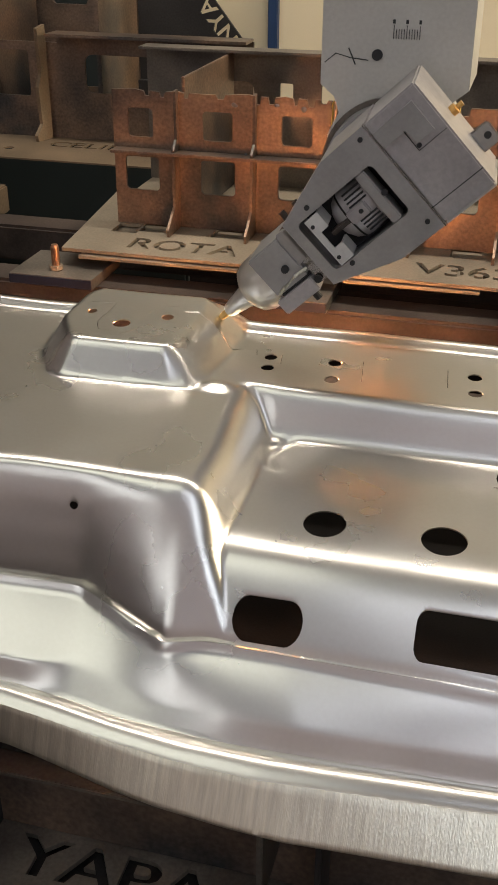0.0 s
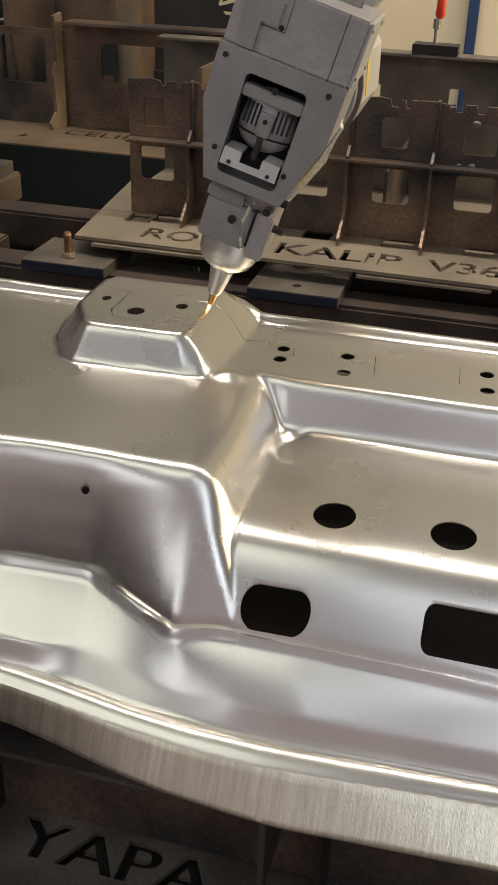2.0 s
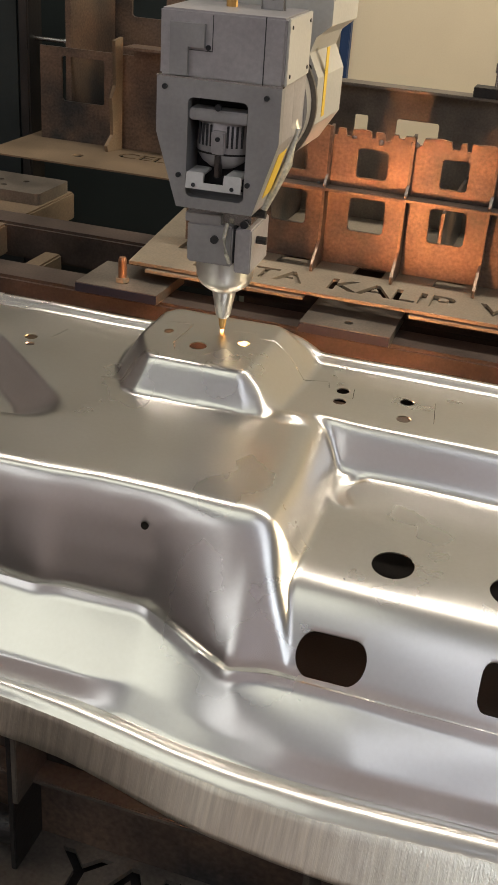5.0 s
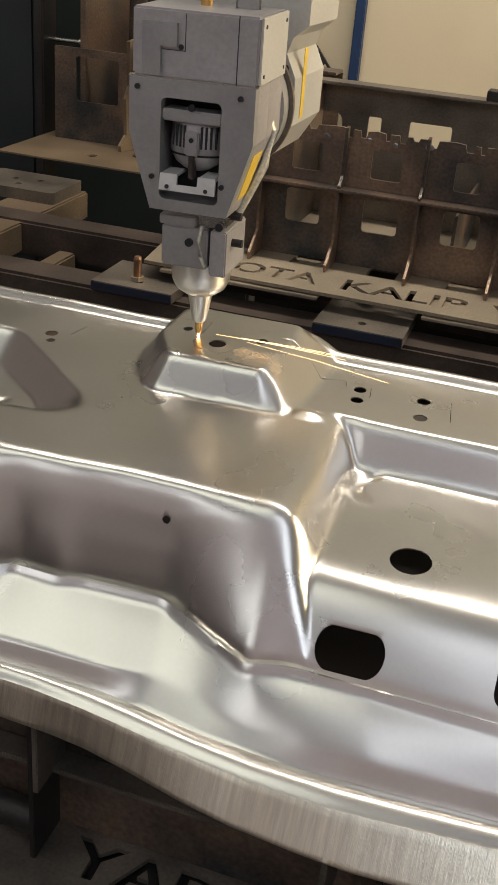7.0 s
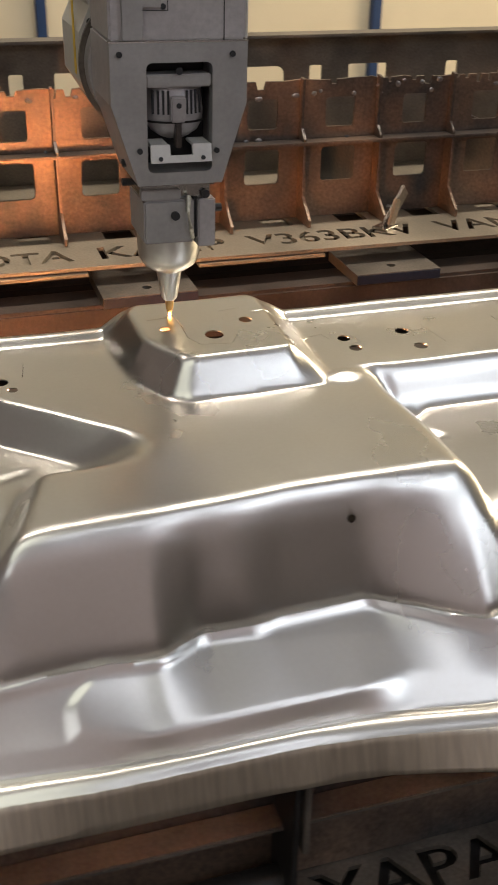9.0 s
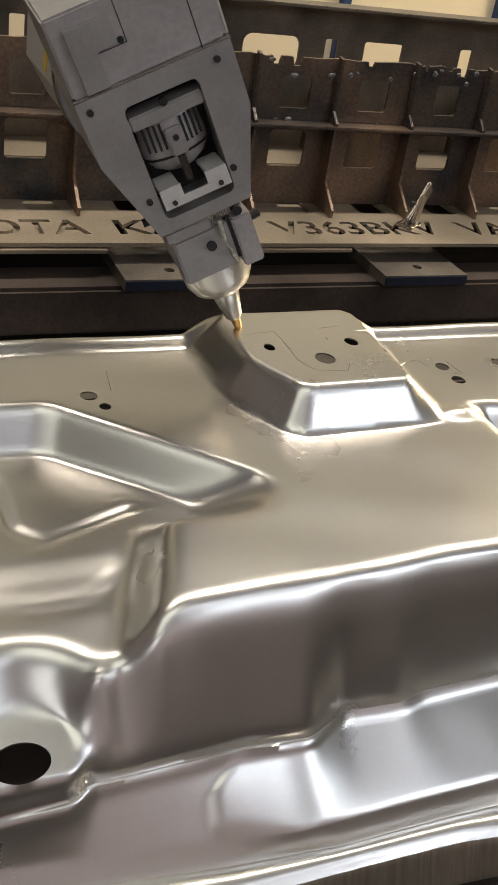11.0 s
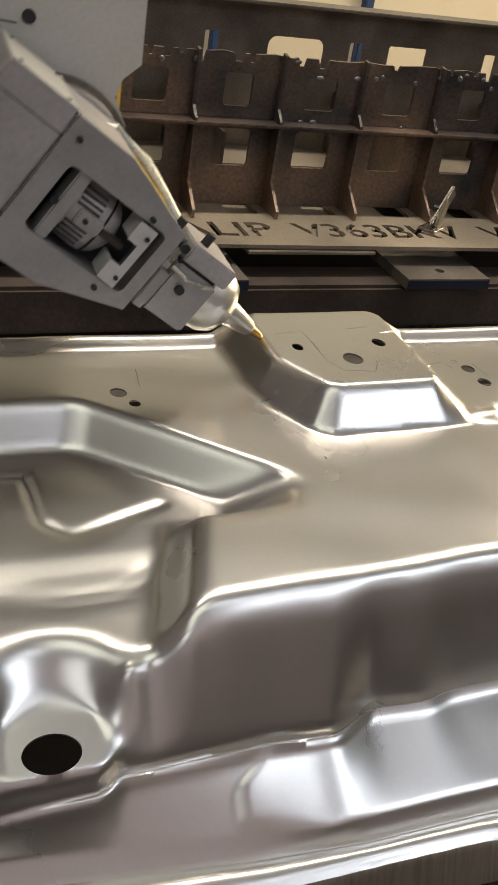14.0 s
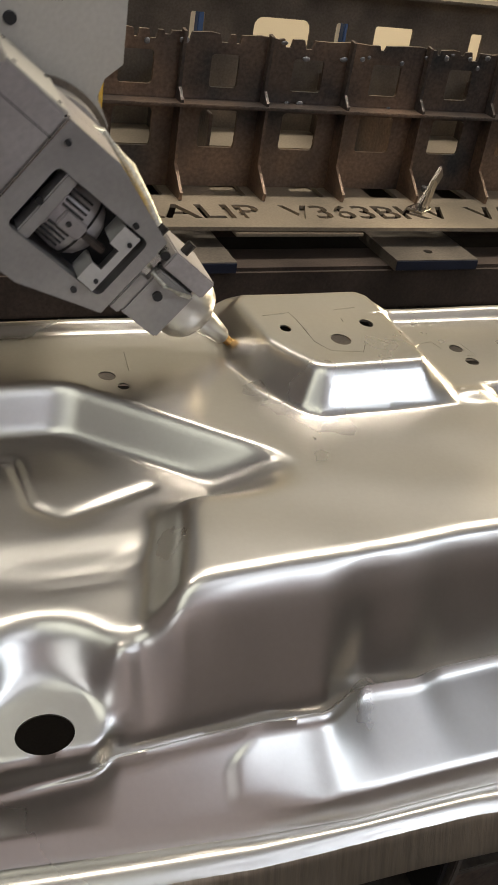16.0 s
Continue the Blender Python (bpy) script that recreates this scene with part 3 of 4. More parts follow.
# ---- machine bed: beams, clamp plates, pins ----
def bed():
    for y0, y1, z0, z1, mat in ((0.575, 0.66, -0.225, -0.150, STEEL_BEAM), (0.30, 0.36, -0.34, -0.26, STEEL_BLACK), (0.88, 0.96, -0.225, -0.150, STEEL_BEAM)):
        b = part("bed_beam", box(-2.4, 2.4, y0, y1, z0, z1, 0.006), mat)
        tagged(b, "long brown-black steel box beam of the cutting table", "beam", "table beams")
    for x in (-0.53, -0.115, 0.32, 0.78):
        t = empty("clamp_block", "thick drilled steel pad on the table beam", "mounting pad", "pads under the fixture")
        t.location = (x, 0.62, -0.15)
        sheet_part("pad", cut_sheet([(-0.078, -0.06), (0.078, -0.06), (0.078, 0.075), (-0.078, 0.075)], [circle(0.0, -0.025, 0.008)], (), None, 0.018), STEEL_PAD, t, "", None, pose(0, 0, 0.0185))
        # Thin navy strip puts the shade of the pad's front face into colour.
        part("shaded_front", box(-0.0775, 0.0775, -0.0625, -0.0602, 0.0015, 0.0172, 0.0006), NAVY, t, "dark blue strip for the shaded front of the pad")
    for x in (0.30, 0.335, 0.52):
        q = empty("table_post", "slim dark threaded post between the table beams", "post", "table posts")
        q.location = (x, 0.545 if x > 0.5 else 0.60, -0.26 if x > 0.5 else -0.345)
        part("rod", lathe([(0.006, -0.0), (0.006, 0.06 if x > 0.5 else 0.1195)], 12), STEEL_BLACK, q)
        if x > 0.5:
            part("nut", lathe([(0.009, 0.06), (0.009, 0.07), (0.005, 0.0705), (0.005, 0.085)], 6), BRASS, q)
    b = part("bed_beam", box(-2.4, 2.4, 0.44, 0.56, -0.34, -0.26, 0.006), STEEL_PAD)
    tagged(b, "long brown-black steel box beam of the cutting table", "beam", "table beams")
    pin = empty("locating_pin", "short copper-coloured locating pin on the pad", "pin")
    pin.location = (-0.535, 0.60, -0.1312)
    part("stem", lathe([(0.0075, 0), (0.0075, 0.04), (0.006, 0.045)], 16), COPPER, pin)
    part("nut", lathe([(0.013, 0), (0.013, 0.008)], 6), STEEL_PLATE, pin)


bed()


# ---- the left rear fixture and the machine behind ----
def left_fixture():
    root = empty("lettered_fixture", "brown steel fixture with tall slotted plates and cut lettering", "fixture")
    lt = letter_loops("CELIK", -0.905, 1.375, 0.050, 0.205, 0.02)
    data = cut_sheet([(-1.20, 1.24), (-0.50, 1.235), (-0.50, 1.95), (-1.20, 1.95)], lt + [circle(-0.985, 1.33, 0.014, 0.014, 20)], (), None, 0.004, True)
    # This plate's shade is put into its colour, a darker brown.
    sheet_part("base_plate", data, STEEL_BROWN, root, "pale steel base plate, coloured darker for shade, with cut-out lettering", None, pose(0, 0, -0.1))
    edge = [(0, -0.0995), (-0.055, -0.0995), (-0.058, -0.085), (-0.035, -0.06), (-0.040, 0.03), (-0.026, 0.06), (-0.030, 0.165), (0, 0.172)]
    sheet_part("end_rib", cut_sheet(edge, [], (), None, 0.010), STEEL_BROWN, root, "", None, Matrix.Translation((-0.925, 1.46, 0)) @ pose(0, 0, 0, 90, 0, 75))
    wins = [rounded(-0.83, -0.58, 0.015, 0.105, 0.02, 4), rounded(-1.10, -0.98, 0.0, 0.11, 0.008, 3)]
    sheet_part("front_wall", cut_sheet([(-1.16, -0.0995), (-0.40, -0.0995), (-0.40, 0.150), (-0.90, 0.155), (-0.90, 0.13), (-1.16, 0.13)], wins, (), None, 0.008), STEEL_DARK, root, "", None,
               Matrix.Translation((0, 1.47, 0)) @ UP)
    part("top_strip", box(-0.90, -0.40, 1.40, 1.4695, 0.151, 0.158, 0.001), STEEL_DARK, root)
    wins = [rounded(-1.03, -0.93, 0.19, 0.30, 0.01, 3), rounded(-0.88, -0.80, 0.20, 0.28, 0.01, 3), rounded(-0.98, -0.90, -0.02, 0.09, 0.01, 3), rounded(-0.85, -0.80, -0.02, 0.09, 0.01, 3)]
    sheet_part("tall_plate", cut_sheet([(-1.16, -0.0995), (-0.75, -0.0995), (-0.75, 0.42), (-1.16, 0.42)], wins, (), None, 0.008), STEEL_DARK, root, "", None,
               Matrix.Translation((0, 1.75, 0)) @ UP)
    part("brace", box(-1.09, -1.075, 1.475, 1.741, -0.0995, 0.30, 0.001), STEEL_DARK, root)
    part("brace", box(-0.80, -0.788, 1.475, 1.741, -0.0995, 0.25, 0.001), STEEL_DARK, root)
    # leaning lettered plate
    t = radians(129)
    lt = [[(-0.478 + px * math.cos(t) - py * math.sin(t), 0.140 + px * math.sin(t) + py * math.cos(t)) for px, py in lp] for lp in letter_loops("NYA", 0.0, 0.0, 0.042, 0.125, 0.02)]
    sheet_part("gusset_plate", cut_sheet([(-0.74, 0.03), (-0.455, 0.03), (-0.455, 0.120), (-0.70, 0.425), (-0.74, 0.425)], lt, (), None, 0.008, True), STEEL_BLACK, root, "black gusset plate with cut letters", None,
               Matrix.Translation((0, 1.62, 0)) @ UP)
    part("gusset_foot", box(-0.74, -0.52, 1.60, 1.64, -0.0995, 0.0295, 0.001), STEEL_BLACK, root)
    return root


left_fixture()


def red_toggle():
    root = empty("toggle_clamp", "toggle clamp with red grip on the rear wall", "clamp")
    part("foot_plate", box(-0.022, 0.066, 1.10, 1.145, 0.1815, 0.200, 0.001), STEEL_BLACK, root)
    part("stem", lathe([(0.004, 0.2005), (0.004, 0.226), (0.007, 0.228), (0.007, 0.246)], 14, Matrix.Translation((0.019, 1.12, 0))), CHROME, root, "", 40)
    part("grip", lathe([(0.006, 0.2465), (0.0095, 0.252), (0.0085, 0.275), (0.010, 0.300), (0.005, 0.308)], 18, Matrix.Translation((0.019, 1.12, 0)) @ pose(0, 0, 0, 0, 1, 0)), RED, root, "red rubber grip", 40)
    return root


red_toggle()


def small_clamp():
    root = empty("spring_clamp", "small bent steel clamp standing on the lettered plate", "clamp")
    root.matrix_world = Matrix.Translation((0.352, 0.70, -0.1)) @ pose(0, 0, 0, 0, 0, 35)
    part("foot", box(-0.02, 0.02, -0.016, 0.016, 0.0005, 0.006, 0.001), CHROME, root)
    part("lever", box(-0.013, 0.013, -0.003, 0.003, 0, 0.085, 0.002, pose(0, 0, 0.004, 0, 48, 0)), STEEL_PAD, root)
    part("stay", box(-0.010, 0.010, -0.010, -0.0035, 0, 0.05, 0.002, pose(0.008, 0, 0.004, 0, 20, 0)), STEEL_PLATE, root)
    part("bolt", lathe([(0.006, -0.012), (0.006, 0.008)], 10, pose(0.022, 0, 0.032, 90)), STEEL_BLACK, root)
    return root


small_clamp()


def machine_side():
    door = empty("machine_door", "dark teal painted steel machine door", "machine door")
    part("door_leaf", box(-2.3, -1.30, 1.62, 1.68, -0.88, 0.62, 0.01), TEAL, door)
    part("rear_cabinet_face", box(-2.4, -0.80, 2.15, 2.25, -0.88, 0.62, 0.01), TEAL, door)
    part("door_edge", box(-1.2995, -1.27, 1.61, 1.69, -0.88, 0.62, 0.004), STEEL_BLACK, door)
    part("bolt", lathe([(0.006, 0), (0.006, 0.09), (0.012, 0.092), (0.012, 0.10)], 14, pose(-1.2695, 1.65, 0.12, 0, 90, 0)), CHROME, door)
    for x0, x1, y0, y1, z0, z1 in ((-1.06, -0.93, 0.66, 1.20, -0.22, -0.155), (-0.84, -0.80, 0.66, 0.88, -0.26, -0.20)):
        tagged(part("cross_beam", box(x0, x1, y0, y1, z0, z1, 0.004), STEEL_BROWN), "short brown steel cross beam of the table", "beam", "cross beams")
    pad = empty("drilled_pad", "thick drilled steel pad on the cross beam", "mounting pad")
    pad.location = (-1.05, 1.10, -0.155)
    sheet_part("pad", cut_sheet(rounded(-0.11, 0.11, -0.06, 0.09, 0.01, 3), [circle(-0.03, 0.02, 0.008), circle(0.03, 0.03, 0.008), circle(0.0, -0.02, 0.008)], (), None, 0.026), STEEL_PAD, pad, "", None, pose(0, 0, 0.0265))
    tagged(part("bed_panel", box(-0.6, 2.6, 1.56, 1.60, -0.88, -0.125, 0.004), STEEL_BLACK), "black sheet-steel apron of the machine bed", "machine bed")
    part("scrap_tray", box(-1.9, -0.66, 0.45, 1.05, -0.50, -0.46, 0.006), STEEL_BROWN)
    tagged(bpy.data.objects["scrap_tray"], "worn brown steel tray under the table beams", "tray")


machine_side()


# ---- lower fixture under the panel ----
def lower_fixture():
    root = empty("support_fixture", "dark steel support fixture with cut lettering under the panel", "fixture")
    data = cut_sheet([(-0.9, -0.46), (0.8, -0.46), (0.8, -0.2), (-0.9, -0.2)], letter_loops("YAPA", -0.168, -0.402, 0.048, 0.215, 0.02), (), None, 0.006, True)
    sheet_part("base_plate", data, STEEL_PAD, root, "", None, pose(0, 0, -0.4))
    for x in (-0.55, -0.2, 0.15, 0.42):
        part("upright", box(x - 0.003, x + 0.003, -0.40, 0.10, -0.3995, -0.185, 0.001), STEEL_BLACK, root)
    # Plate added to keep the slag's light off the lettered base.
    part("slag_light_shield", box(-0.88, 0.78, -0.345, -0.339, -0.3995, -0.200, 0.001), STEEL_DARK, root)
    # Black sheet added below so the cut letters look dark with shade.
    part("letter_shade_plate", box(-0.88, 0.78, -0.45, -0.21, -0.430, -0.415, 0.001), STEEL_BLACK, root)
    part("round_bar", lathe([(0.018, 0.0), (0.018, 0.30)], 24, pose(-0.50, -0.372, -0.372, 0, 90, 0)), STEEL_BLACK, root, "black round bar", 40)
    part("hook_plate", box(-0.195, -0.189, -0.405, -0.345, -0.300, -0.205, 0.001), STEEL_PAD, root)
    part("hook_plate", box(0.10, 0.106, -0.43, -0.345, -0.330, -0.215, 0.001), STEEL_PAD, root)
    part("cross_strip", box(-0.85, 0.75, -0.3745, -0.3455, -0.300, -0.294, 0.001), STEEL_PAD, root)
    return root


lower_fixture()


# ---- the laser head ----
def laser_head():
    root = empty("laser_cutter", "grey five-axis laser cutting head with polished nozzle", "laser cutter")
    part("nozzle_tip", lathe([(0.0018, 0.0), (0.003, 0.001), (0.0042, 0.006), (0.0048, 0.012), (0.0048, 0.016)], 20), BRASS, root, "copper nozzle tip", 40)
    part("nozzle_cone", lathe([(0.0065, 0.0152), (0.0085, 0.018), (0.0135, 0.046), (0.0138, 0.050)], 32), SATIN, root, "tapered polished nozzle cone", 40)
    part("nozzle_collar", lathe([(0.0135, 0.049), (0.020, 0.052), (0.028, 0.058), (0.0325, 0.067), (0.0335, 0.078), (0.0335, 0.092)], 40), SATIN, root, "rounded polished steel collar", 40)
    b = box(-0.034, 0.018, -0.040, 0.034, 0.091, 0.136, 0.002)
    part("sensor_block", b, HEAD_GREY, root)
    part("neck", box(-0.036, 0.036, -0.034, 0.036, 0.1365, 0.158, 0.002), CHROME, root, "reflective band between blocks")
    part("neck_step", box(-0.0365, 0.004, -0.041, -0.030, 0.1365, 0.147, 0.001), HEAD_GREY, root)
    part("side_block", box(0.0215, 0.040, -0.042, 0.03, 0.086, 0.136, 0.0015), HEAD_FACE, root)
    # Black filler paints the shade in the gap beside the block.
    part("side_gap_shade", box(0.0183, 0.0213, -0.036, 0.03, 0.095, 0.136), BLACK, root)
    part("side_fitting", lathe([(0.0045, 0), (0.0045, 0.012)], 10, pose(0.0395, -0.02, 0.120, 0, 90, 0)), STEEL_BLACK, root)
    part("side_fitting", lathe([(0.0045, 0), (0.0045, 0.010)], 10, pose(0.036, -0.01, 0.146, 0, 90, 0)), STEEL_BLACK, root)
    part("side_fitting", lathe([(0.004, 0), (0.004, 0.012)], 10, pose(-0.036, 0.0, 0.146, 0, -90, 0)), STEEL_BLACK, root)
    part("side_fitting", lathe([(0.004, 0), (0.004, 0.009)], 10, pose(-0.040, -0.01, 0.168, 0, -90, 0)), STEEL_BLACK, root)
    for x, z in ((-0.002, 0.120), (0.03, 0.14)):
        part("bolt", lathe([(0.0045, 0), (0.0045, 0.004)], 12, Matrix.Translation((x, -0.0395 if x < 0.01 else -0.0355, z)) @ pose(0, 0, 0, 90)), BLACK, root)
    # tapered front cover with its window
    out = [(-0.042, 0.156), (0.042, 0.156), (0.066, 0.232), (0.066, 0.288), (-0.066, 0.288), (-0.066, 0.232)]
    win = rounded(-0.032, 0.032, 0.168, 0.270, 0.006, 4)
    cover = cut_sheet(out, [win], (), None, 0.012)
    sheet_part("front_cover", cover, HEAD_GREY, root, "", None, Matrix.Translation((0, -0.057, 0)) @ UP)
    # housing behind the cover, open at the window
    hv, hf = cut_sheet(out, [rounded(-0.036, 0.036, 0.166, 0.272, 0.003, 2)], (), None, 0.040)
    sheet_part("housing", (hv, hf), HEAD_FACE, root, "", None, Matrix.Translation((0, -0.0448, 0)) @ UP)
    bv, bf = cut_sheet(out, [], (), None, 0.050)
    sheet_part("rear_housing", (bv, bf), HEAD_FACE, root, "", None, Matrix.Translation((0, -0.0044, 0)) @ UP)
    # Black backing puts the dimness inside the window into colour.
    part("window_depth_shade", box(-0.0355, 0.0355, -0.008, -0.0048, 0.1665, 0.2715), BLACK, root)
    # motor in the window
    m = part("motor", lathe([(0.008, 0.196), (0.014, 0.198), (0.023, 0.204), (0.0285, 0.213), (0.029, 0.222), (0.0265, 0.247), (0.024, 0.250)], 40, Matrix.Translation((0, -0.030, 0)) @ Matrix.Diagonal((1, 0.62, 1, 1))), HEAD_FACE, root, "finned round motor", 40)
    # Black strips on the motor paint the shade of its fin slots.
    for k in (-5, -4, -3, -2, 2, 3, 4, 5):
        part("fin_slot_shade", box(k * 0.0046 - 0.0010, k * 0.0046 + 0.0010, -0.0308 - 0.018 * math.sqrt(1 - (k * 0.0046 / 0.029) ** 2), -0.034, 0.221, 0.243), BLACK, m)
    bandl = bmesh.new()
    add_lathe(bandl, [(0.0292, 0.2125), (0.0296, 0.2145)], 40, Matrix.Translation((0, -0.030, 0)) @ Matrix.Diagonal((1, 0.62, 1, 1)))
    part("band", bandl, STEEL_BLACK, m)
    part("motor_key", box(-0.0075, 0.0075, -0.0525, -0.040, 0.214, 0.238, 0.0015), HEAD_FACE, root)
    part("motor_screw", lathe([(0.0025, 0), (0.0025, 0.002)], 10, Matrix.Translation((0, -0.0520, 0.230)) @ pose(0, 0, 0, 90)), BLACK, root)
    part("key_stem", box(-0.003, 0.003, -0.0515, -0.040, 0.190, 0.2135, 0.001), STEEL_DARK, root)
    part("clamp_bar", box(-0.0318, 0.0318, -0.0535, -0.030, 0.247, 0.259, 0.0015), HEAD_GREY, root, "grey clamp bar")
    part("clamp_screw", lathe([(0.0035, 0), (0.0035, 0.003)], 12, Matrix.Translation((0, -0.053, 0.262)) @ pose(0, 0, 0, 90)), BLACK, root)
    br = sheet_part("bracket", cut_sheet([(-0.030, 0.0), (0.030, 0.0), (0.030, 0.017), (0.011, 0.017), (0.011, 0.007), (-0.011, 0.007), (-0.011, 0.017), (-0.030, 0.017)], [], (), None, 0.004), MILLED, root, "bright milled bracket", None,
                    Matrix.Translation((0, -0.0640, 0.1790)) @ pose(0, 0, 0, 78))
    part("bracket_shelf", box(-0.030, -0.0115, -0.0600, -0.030, 0.192, 0.1955, 0.001), MILLED, root)
    part("bracket_shelf", box(0.0115, 0.030, -0.0600, -0.030, 0.192, 0.1955, 0.001), MILLED, root)
    for x in (-0.021, 0.021):
        part("bracket_screw", lathe([(0.0022, 0), (0.0022, 0.0015)], 10, Matrix.Translation((x, -0.0638, 0.183)) @ pose(0, 0, 0, 78)), BLACK, br).matrix_parent_inverse = br.matrix_basis.inverted()
    for x, z in ((-0.057, 0.278), (0.051, 0.277), (0.036, 0.188), (-0.040, 0.19)):
        part("screw", lathe([(0.0027, 0), (0.0027, 0.003)], 14, Matrix.Translation((x, -0.0568, z)) @ pose(0, 0, 0, 90)), BLACK, root)
    # upper cover box with stepped panel
    part("top_box", box(-0.065, 0.065, -0.052, 0.048, 0.2885, 0.352, 0.002), HEAD_FACE, root, "square grey top cover")
    part("box_end", box(0.0652, 0.068, -0.050, 0.046, 0.289, 0.3515, 0.0008), ARM_WHITE, root, "pale end plate")
    for y in (-0.040, 0.036):
        for z in (0.297, 0.343):
            part("end_screw", lathe([(0.002, 0), (0.002, 0.001)], 8, pose(0.0678, y, z, 0, 90, 0)), BLACK, root)
    part("lid_line", box(0.0435, 0.0445, -0.0523, -0.051, 0.289, 0.3515), INK, root)
    part("rim_line", box(-0.0665, 0.0665, -0.0572, -0.050, 0.2876, 0.2890), CHROME, root)
    tab = part("lifting_tab", box(0.020, 0.046, 0.012, 0.016, 0.350, 0.374, 0.003), HEAD_GREY, root)
    # Solid black plug paints the dark of the tab's hole.
    part("tab_hole_shade", lathe([(0.004, 0), (0.004, 0.0055)], 12, pose(0.033, 0.0168, 0.365, 90)), BLACK, tab)
    part("top_fitting", lathe([(0.006, 0.3515), (0.006, 0.358), (0.003, 0.359), (0.003, 0.366)], 12, pose(-0.01, 0.01, 0)), BRASS, root)
    part("inset_line", box(-0.0100, -0.0094, -0.0526, -0.0515, 0.315, 0.349), INK, root)
    part("inset_line", box(-0.038, -0.0094, -0.0526, -0.0515, 0.3144, 0.3150), INK, root)
    part("inset_screw", lathe([(0.0028, 0), (0.0028, 0.001)], 10, Matrix.Translation((-0.014, -0.0518, 0.318)) @ pose(0, 0, 0, 90)), BLACK, root)
    lp = [(-0.053, 0.290), (-0.034, 0.290), (-0.034, 0.318), (-0.017, 0.318), (-0.017, 0.340), (-0.053, 0.340)]
    sheet_part("stepped_panel", cut_sheet(lp, [], (), None, 0.005), HEAD_GREY, root, "", None, Matrix.Translation((0, -0.0572, 0)) @ UP)
    sheet_part("side_label", cut_sheet([(0, 0), (0.034, 0), (0.034, 0.05), (0, 0.05)], [], (), None, 0.0006), YELLOW, root, "yellow warning label", None,
               Matrix.Translation((0.0470, -0.035, 0.170)) @ pose(0, 0, 0, 0, 17.5, 0) @ pose(0, 0, 0, 90, 0, 90))
    cab = bmesh.new()
    add_tube(cab, [(0.012, -0.0415, 0.140), (0.010, -0.046, 0.125), (0.013, -0.046, 0.108), (0.016, -0.041, 0.096)], 0.0022)
    part("sensor_cable", cab, CABLE, root, "thin silver cable", 60)
    cab = bmesh.new()
    add_tube(cab, [(0.050, 0.02, 0.270), (0.066, 0.02, 0.235), (0.062, 0.01, 0.20), (0.050, 0.0, 0.17), (0.041, -0.005, 0.15)], 0.005)
    part("hose", cab, CABLE, root, "braided metal hose", 60)
    part("swivel_disc", lathe([(0.070, 0.0), (0.070, 0.03)], 48, Matrix.Translation((0, 0.076, 0.250)) @ pose(0, 0, 0, 90)), HEAD_GREY, root, "round swivel flange", 40)
    for k in range(12):
        a = 2 * math.pi * k / 12
        part("flange_bolt", lathe([(0.004, 0), (0.004, 0.003)], 10, Matrix.Translation((0.062 * math.cos(a), 0.0462, 0.250 + 0.062 * math.sin(a))) @ pose(0, 0, 0, 90)), BLACK, root)
    part("cutting_spark", lathe([(0.0006, -0.006), (0.002, -0.003), (0.0016, 0.0)], 10), SPARK, root, "white-hot cutting spark")
    return root


JOINT = Vector((0, 0.078, 0.250))


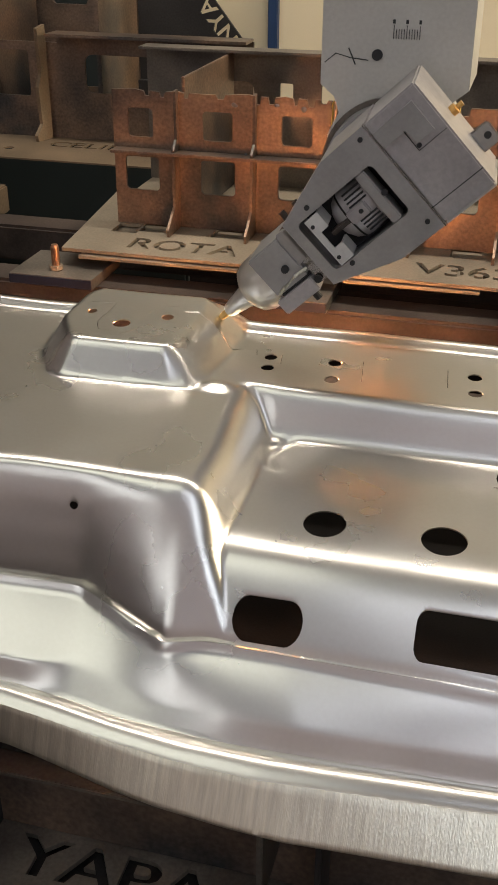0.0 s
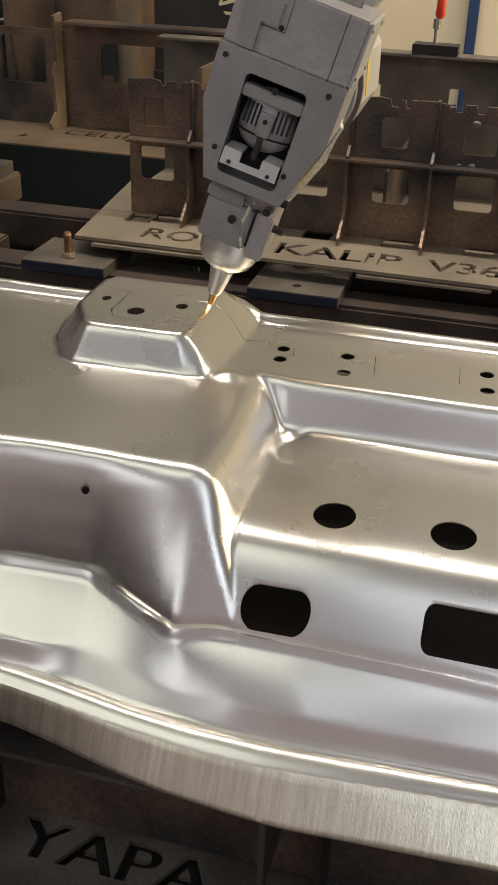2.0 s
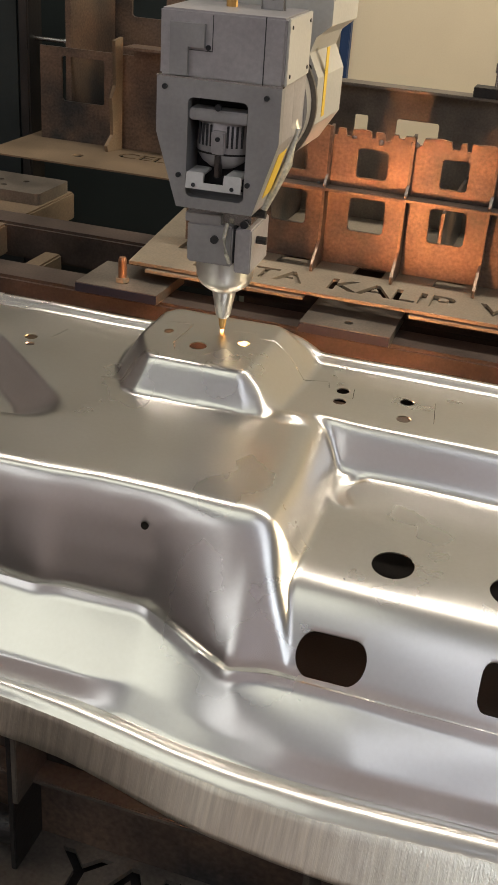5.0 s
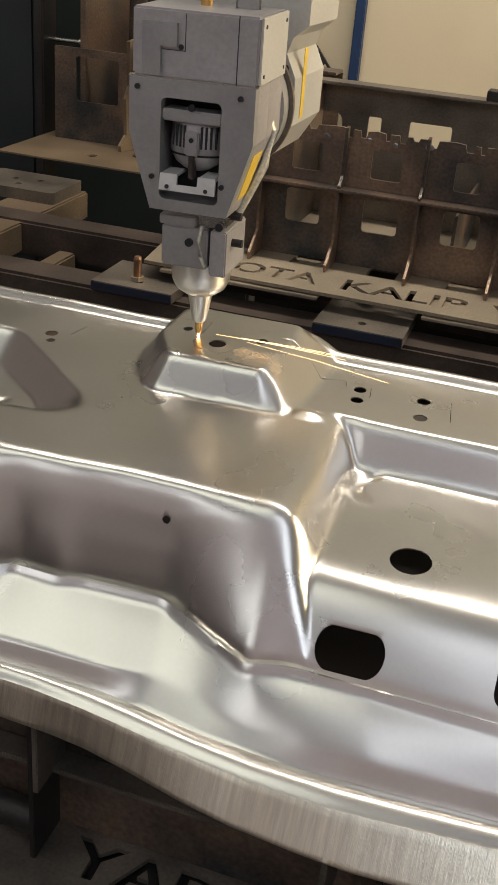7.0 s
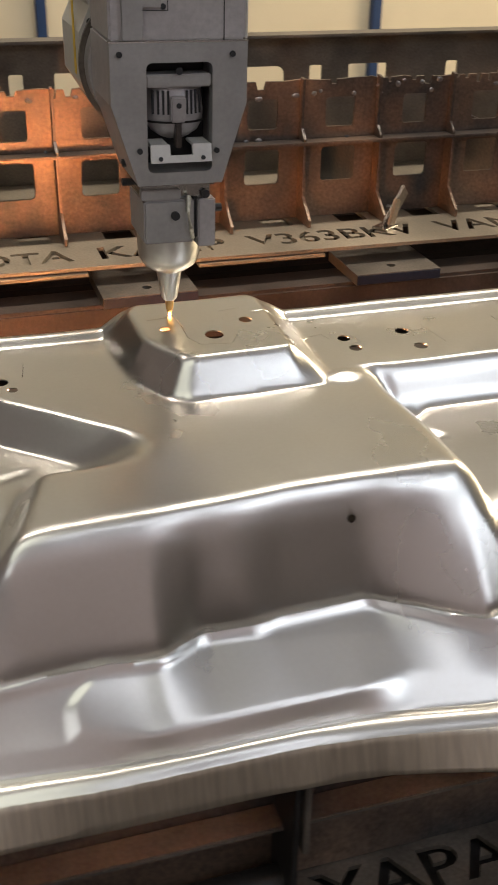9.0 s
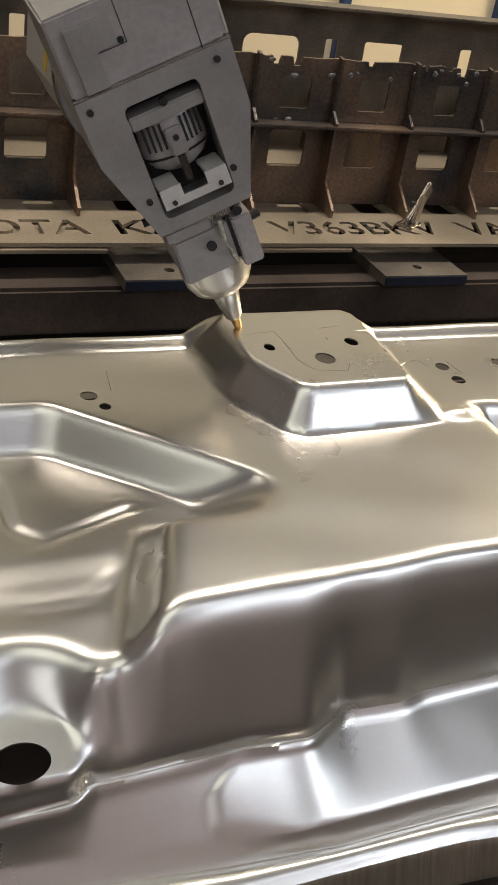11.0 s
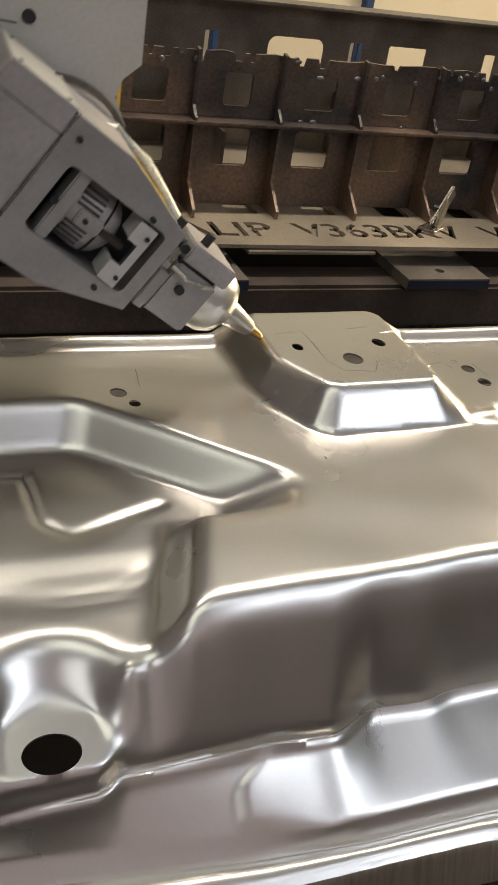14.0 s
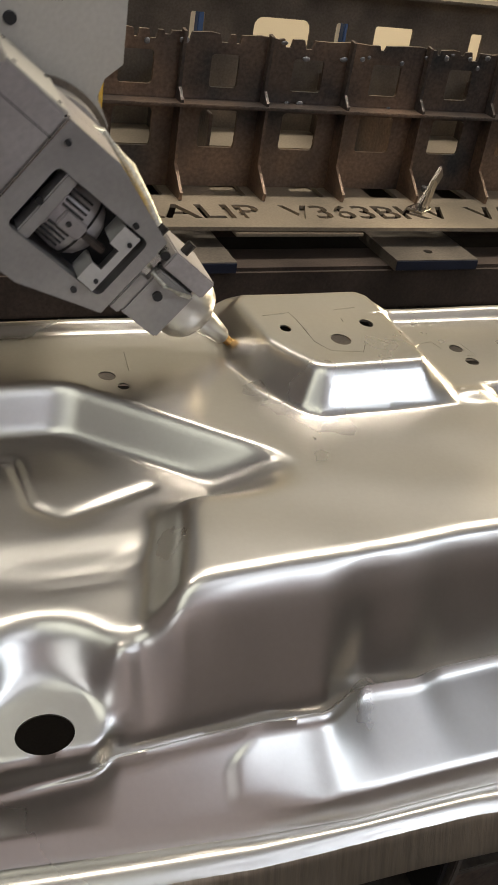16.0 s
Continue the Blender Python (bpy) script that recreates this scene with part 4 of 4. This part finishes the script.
def laser_arm():
    root = empty("machine_column", "light grey machine column with engraved scale above the head", "machine column")
    out = [(-0.082, 0.9), (-0.082, 0.085), (-0.066, 0.072), (-0.060, 0.055), (-0.072, 0.03), (-0.072, -0.02), (-0.05, -0.055), (0, -0.072),
           (0.05, -0.055), (0.072, -0.02), (0.072, 0.03), (0.060, 0.055), (0.066, 0.072), (0.082, 0.085), (0.082, 0.9)]
    sheet_part("column", cut_sheet(out, [], (), None, 0.12), ARM_WHITE, root, "", None, pose(0, 0.002, 0) @ UP)
    ring = bmesh.new()
    add_lathe(ring, [(0.074, 0.0), (0.0755, 0.004), (0.0755, 0.010)], 48, pose(0, 0.0015, 0, 90))
    part("swivel_ring", ring, STEEL_PAD, root, "black swivel ring", 40)
    for k in range(11):
        h = 0.010 if k % 5 else 0.014
        part("scale_mark", box(-0.004 + k * 0.0028, -0.0034 + k * 0.0028, 0.0012, 0.0022, 0.135, 0.135 + h), INK, root)
    lab = cut_sheet([(0, 0), (0.012, 0), (0.012, 0.075), (0, 0.075)], [], (), None, 0.0006)
    sheet_part("side_label", lab, YELLOW, root, "yellow warning strip", None, Matrix.Translation((0.0728, 0.03, -0.015)) @ pose(0, 0, 0, 90, 0, 90))
    sheet_part("side_label", lab, YELLOW, root, "yellow warning strip", None, Matrix.Translation((-0.0722, 0.03, -0.015)) @ pose(0, 0, 0, 90, 0, 90))
    for x in (-0.004, 0.010, 0.024):
        part("scale_figure", box(x - 0.0012, x + 0.0016, 0.0012, 0.0022, 0.1505, 0.1545), INK, root)
    for x, z in ((-0.060, 0.040), (0.060, 0.040), (0.074, 0.215), (-0.074, 0.215)):
        part("bolt", lathe([(0.004, 0), (0.004, 0.002)], 12, Matrix.Translation((x, 0.002, z)) @ pose(0, 0, 0, 90)), BLACK, root)
    sc = bmesh.new()
    add_tube(sc, [(-0.078, 0.0016, 0.108), (-0.066, 0.0016, 0.118), (-0.050, 0.0016, 0.114), (-0.030, 0.0016, 0.112)], 0.0006, 5)
    add_tube(sc, [(-0.052, 0.0016, 0.124), (-0.048, 0.0016, 0.116), (-0.044, 0.0016, 0.107)], 0.0007, 5)
    part("scuff", sc, INK, root, "dark scuff mark")
    part("plug", lathe([(0.006, 0), (0.006, 0.002)], 16, Matrix.Translation((-0.02, 0.002, 0.118)) @ pose(0, 0, 0, 90)), BLACK, root)
    return root


def slag_spray():
    """Molten drops below the cut: one rigid swarm."""
    rnd = random.Random(9)
    bm = bmesh.new()
    for k in range(90):
        t = rnd.random()
        a = rnd.uniform(0, 2 * math.pi)
        r = 0.006 + 0.045 * t * rnd.random()
        c = Vector((r * math.cos(a), 0.10 * t + r * math.sin(a), -0.02 - 0.16 * t))
        add_box(bm, -0.0014, 0.0014, -0.0014, 0.0014, -0.006, 0.006, 0, Matrix.Translation(c) @ pose(0, 0, 0, 35 + rnd.uniform(-12, 12), rnd.uniform(-15, 15), 0))
    ob = part("slag_spray", bm, FLARE)
    return tagged(ob, "orange glowing molten droplets spraying below the cut", "sparks", "", "stuff")


def spark_streaks():
    rnd = random.Random(21)
    bm = bmesh.new()
    for k in range(5):
        a, e = rnd.uniform(-0.22, 0.25), rnd.uniform(0.02, 0.14)
        r0, r1 = rnd.uniform(0.01, 0.05), rnd.uniform(0.08, 0.27)
        p = [Vector((r * math.cos(a), r * math.sin(a), 0.002 + e * r - 0.25 * r * r)) for r in (r0, (r0 + r1) / 2, r1)]
        add_tube(bm, p, 0.00017, 4)
    ob = part("spark_streaks", bm, STREAK)
    return tagged(ob, "thin bright spark trails flying over the sheet", "sparks", "", "stuff")


STREAKS = spark_streaks()
SLAG = slag_spray()
HEAD = laser_head()
ARM = laser_arm()

# tip, then degrees: lean forward, tilt aside, turn
HEAD_ROWS = [
    (0.0, (-0.078, 0.074, 0.021), 1.8, 46.5, 2.8),
    (0.5, (-0.089, 0.057, 0.033), 0.9, 42.4, 3.8),
    (1.0, (-0.092, 0.045, 0.038), 0.9, 30.2, 3.3),
    (1.5, (-0.093, 0.037, 0.039), 0.8, 25.5, 3.2),
    (2.0, (-0.093, 0.031, 0.041), 0.2, 17.2, 2.9),
    (2.5, (-0.095, 0.037, 0.041), -0.3, 14.1, 2.8),
    (3.0, (-0.098, 0.039, 0.041), -0.2, 3.3, 1.9),
    (3.5, (-0.119, 0.054, 0.041), 0.3, -0.2, 1.8),
    (4.0, (-0.132, 0.045, 0.043), 0.3, -0.5, 1.2),
    (4.5, (-0.145, 0.053, 0.040), 1.0, -0.2, 2.0),
    (7.0, (-0.195, -0.001, 0.043), 1.0, -0.4, 2.3),
    (7.5, (-0.188, 0.009, 0.042), 0.7, -0.8, 1.7),
    (8.0, (-0.191, 0.035, 0.044), 0.5, 0.4, 1.1),
    (8.5, (-0.194, 0.035, 0.044), -0.2, 0.4, 0.5),
    (9.0, (-0.201, 0.055, 0.042), -0.0, 0.4, -0.2),
    (9.5, (-0.229, 0.049, 0.043), 0.4, -2.5, -0.6),
    (10.0, (-0.227, 0.069, 0.037), 2.0, -13.2, -1.8),
    (12.5, (-0.237, 0.044, 0.038), 1.2, -31.0, -2.7),
    (13.0, (-0.234, 0.055, 0.037), 1.1, -28.1, -2.5),
    (13.5, (-0.238, 0.052, 0.036), 0.4, -33.8, -3.2),
    (14.0, (-0.243, 0.045, 0.036), 0.3, -55.5, -4.0),
    (14.5, (-0.246, 0.048, 0.034), 0.6, -66.1, -3.7),
    (15.0, (-0.256, 0.048, 0.023), 0.8, -67.2, -2.9),
    (15.5, (-0.256, 0.045, 0.013), 0.5, -63.9, -3.1),
    (16.0, (-0.255, 0.044, 0.007), 0.2, -51.4, -3.6),
]


SLAG_ROWS = [(0.0, 1), (0.2, 1), (0.35, 0), (3.1, 0), (3.3, 1), (3.7, 1), (3.8, 0), (3.95, 0), (4.08, 0), (4.2, 1), (6.8, 1),
             (6.95, 0), (7.6, 0), (7.75, 1), (9.6, 1), (9.8, 0), (16.0, 0)]


STREAK_ROWS = [(0.0, 0), (6.5, 0), (6.7, 1), (7.15, 1), (7.3, 0), (16.0, 0)]


def head_pose(tip, lean, tilt, turn):
    return Matrix.Translation(tip) @ pose(0, 0, 0, 0, 0, turn) @ pose(0, 0, 0, lean) @ pose(0, 0, 0, 0, tilt, 0)


def motions():
    rows = [(t, head_pose(tip, a, b, c)) for t, tip, a, b, c in HEAD_ROWS]
    walk(HEAD, rows)
    # the spray rests below floor level until the beam pierces
    burst = []
    now = {t: tip for t, tip, a, b, c in HEAD_ROWS}
    for t, on in SLAG_ROWS:
        tip = now[min(now, key=lambda k: abs(k - t))]
        burst.append((t, pose(tip[0], tip[1] + 0.02, -0.005 if on else -1.35)))
    walk(SLAG, burst)
    fly = []
    for t, on in STREAK_ROWS:
        tip = now[min(now, key=lambda k: abs(k - t))]
        fly.append((t, pose(tip[0] + 0.012, tip[1], tip[2] if on else -1.4)))
    walk(STREAKS, fly)
    walk(ARM, [(t, Matrix.Translation(m @ JOINT)) for t, m in rows])


motions()
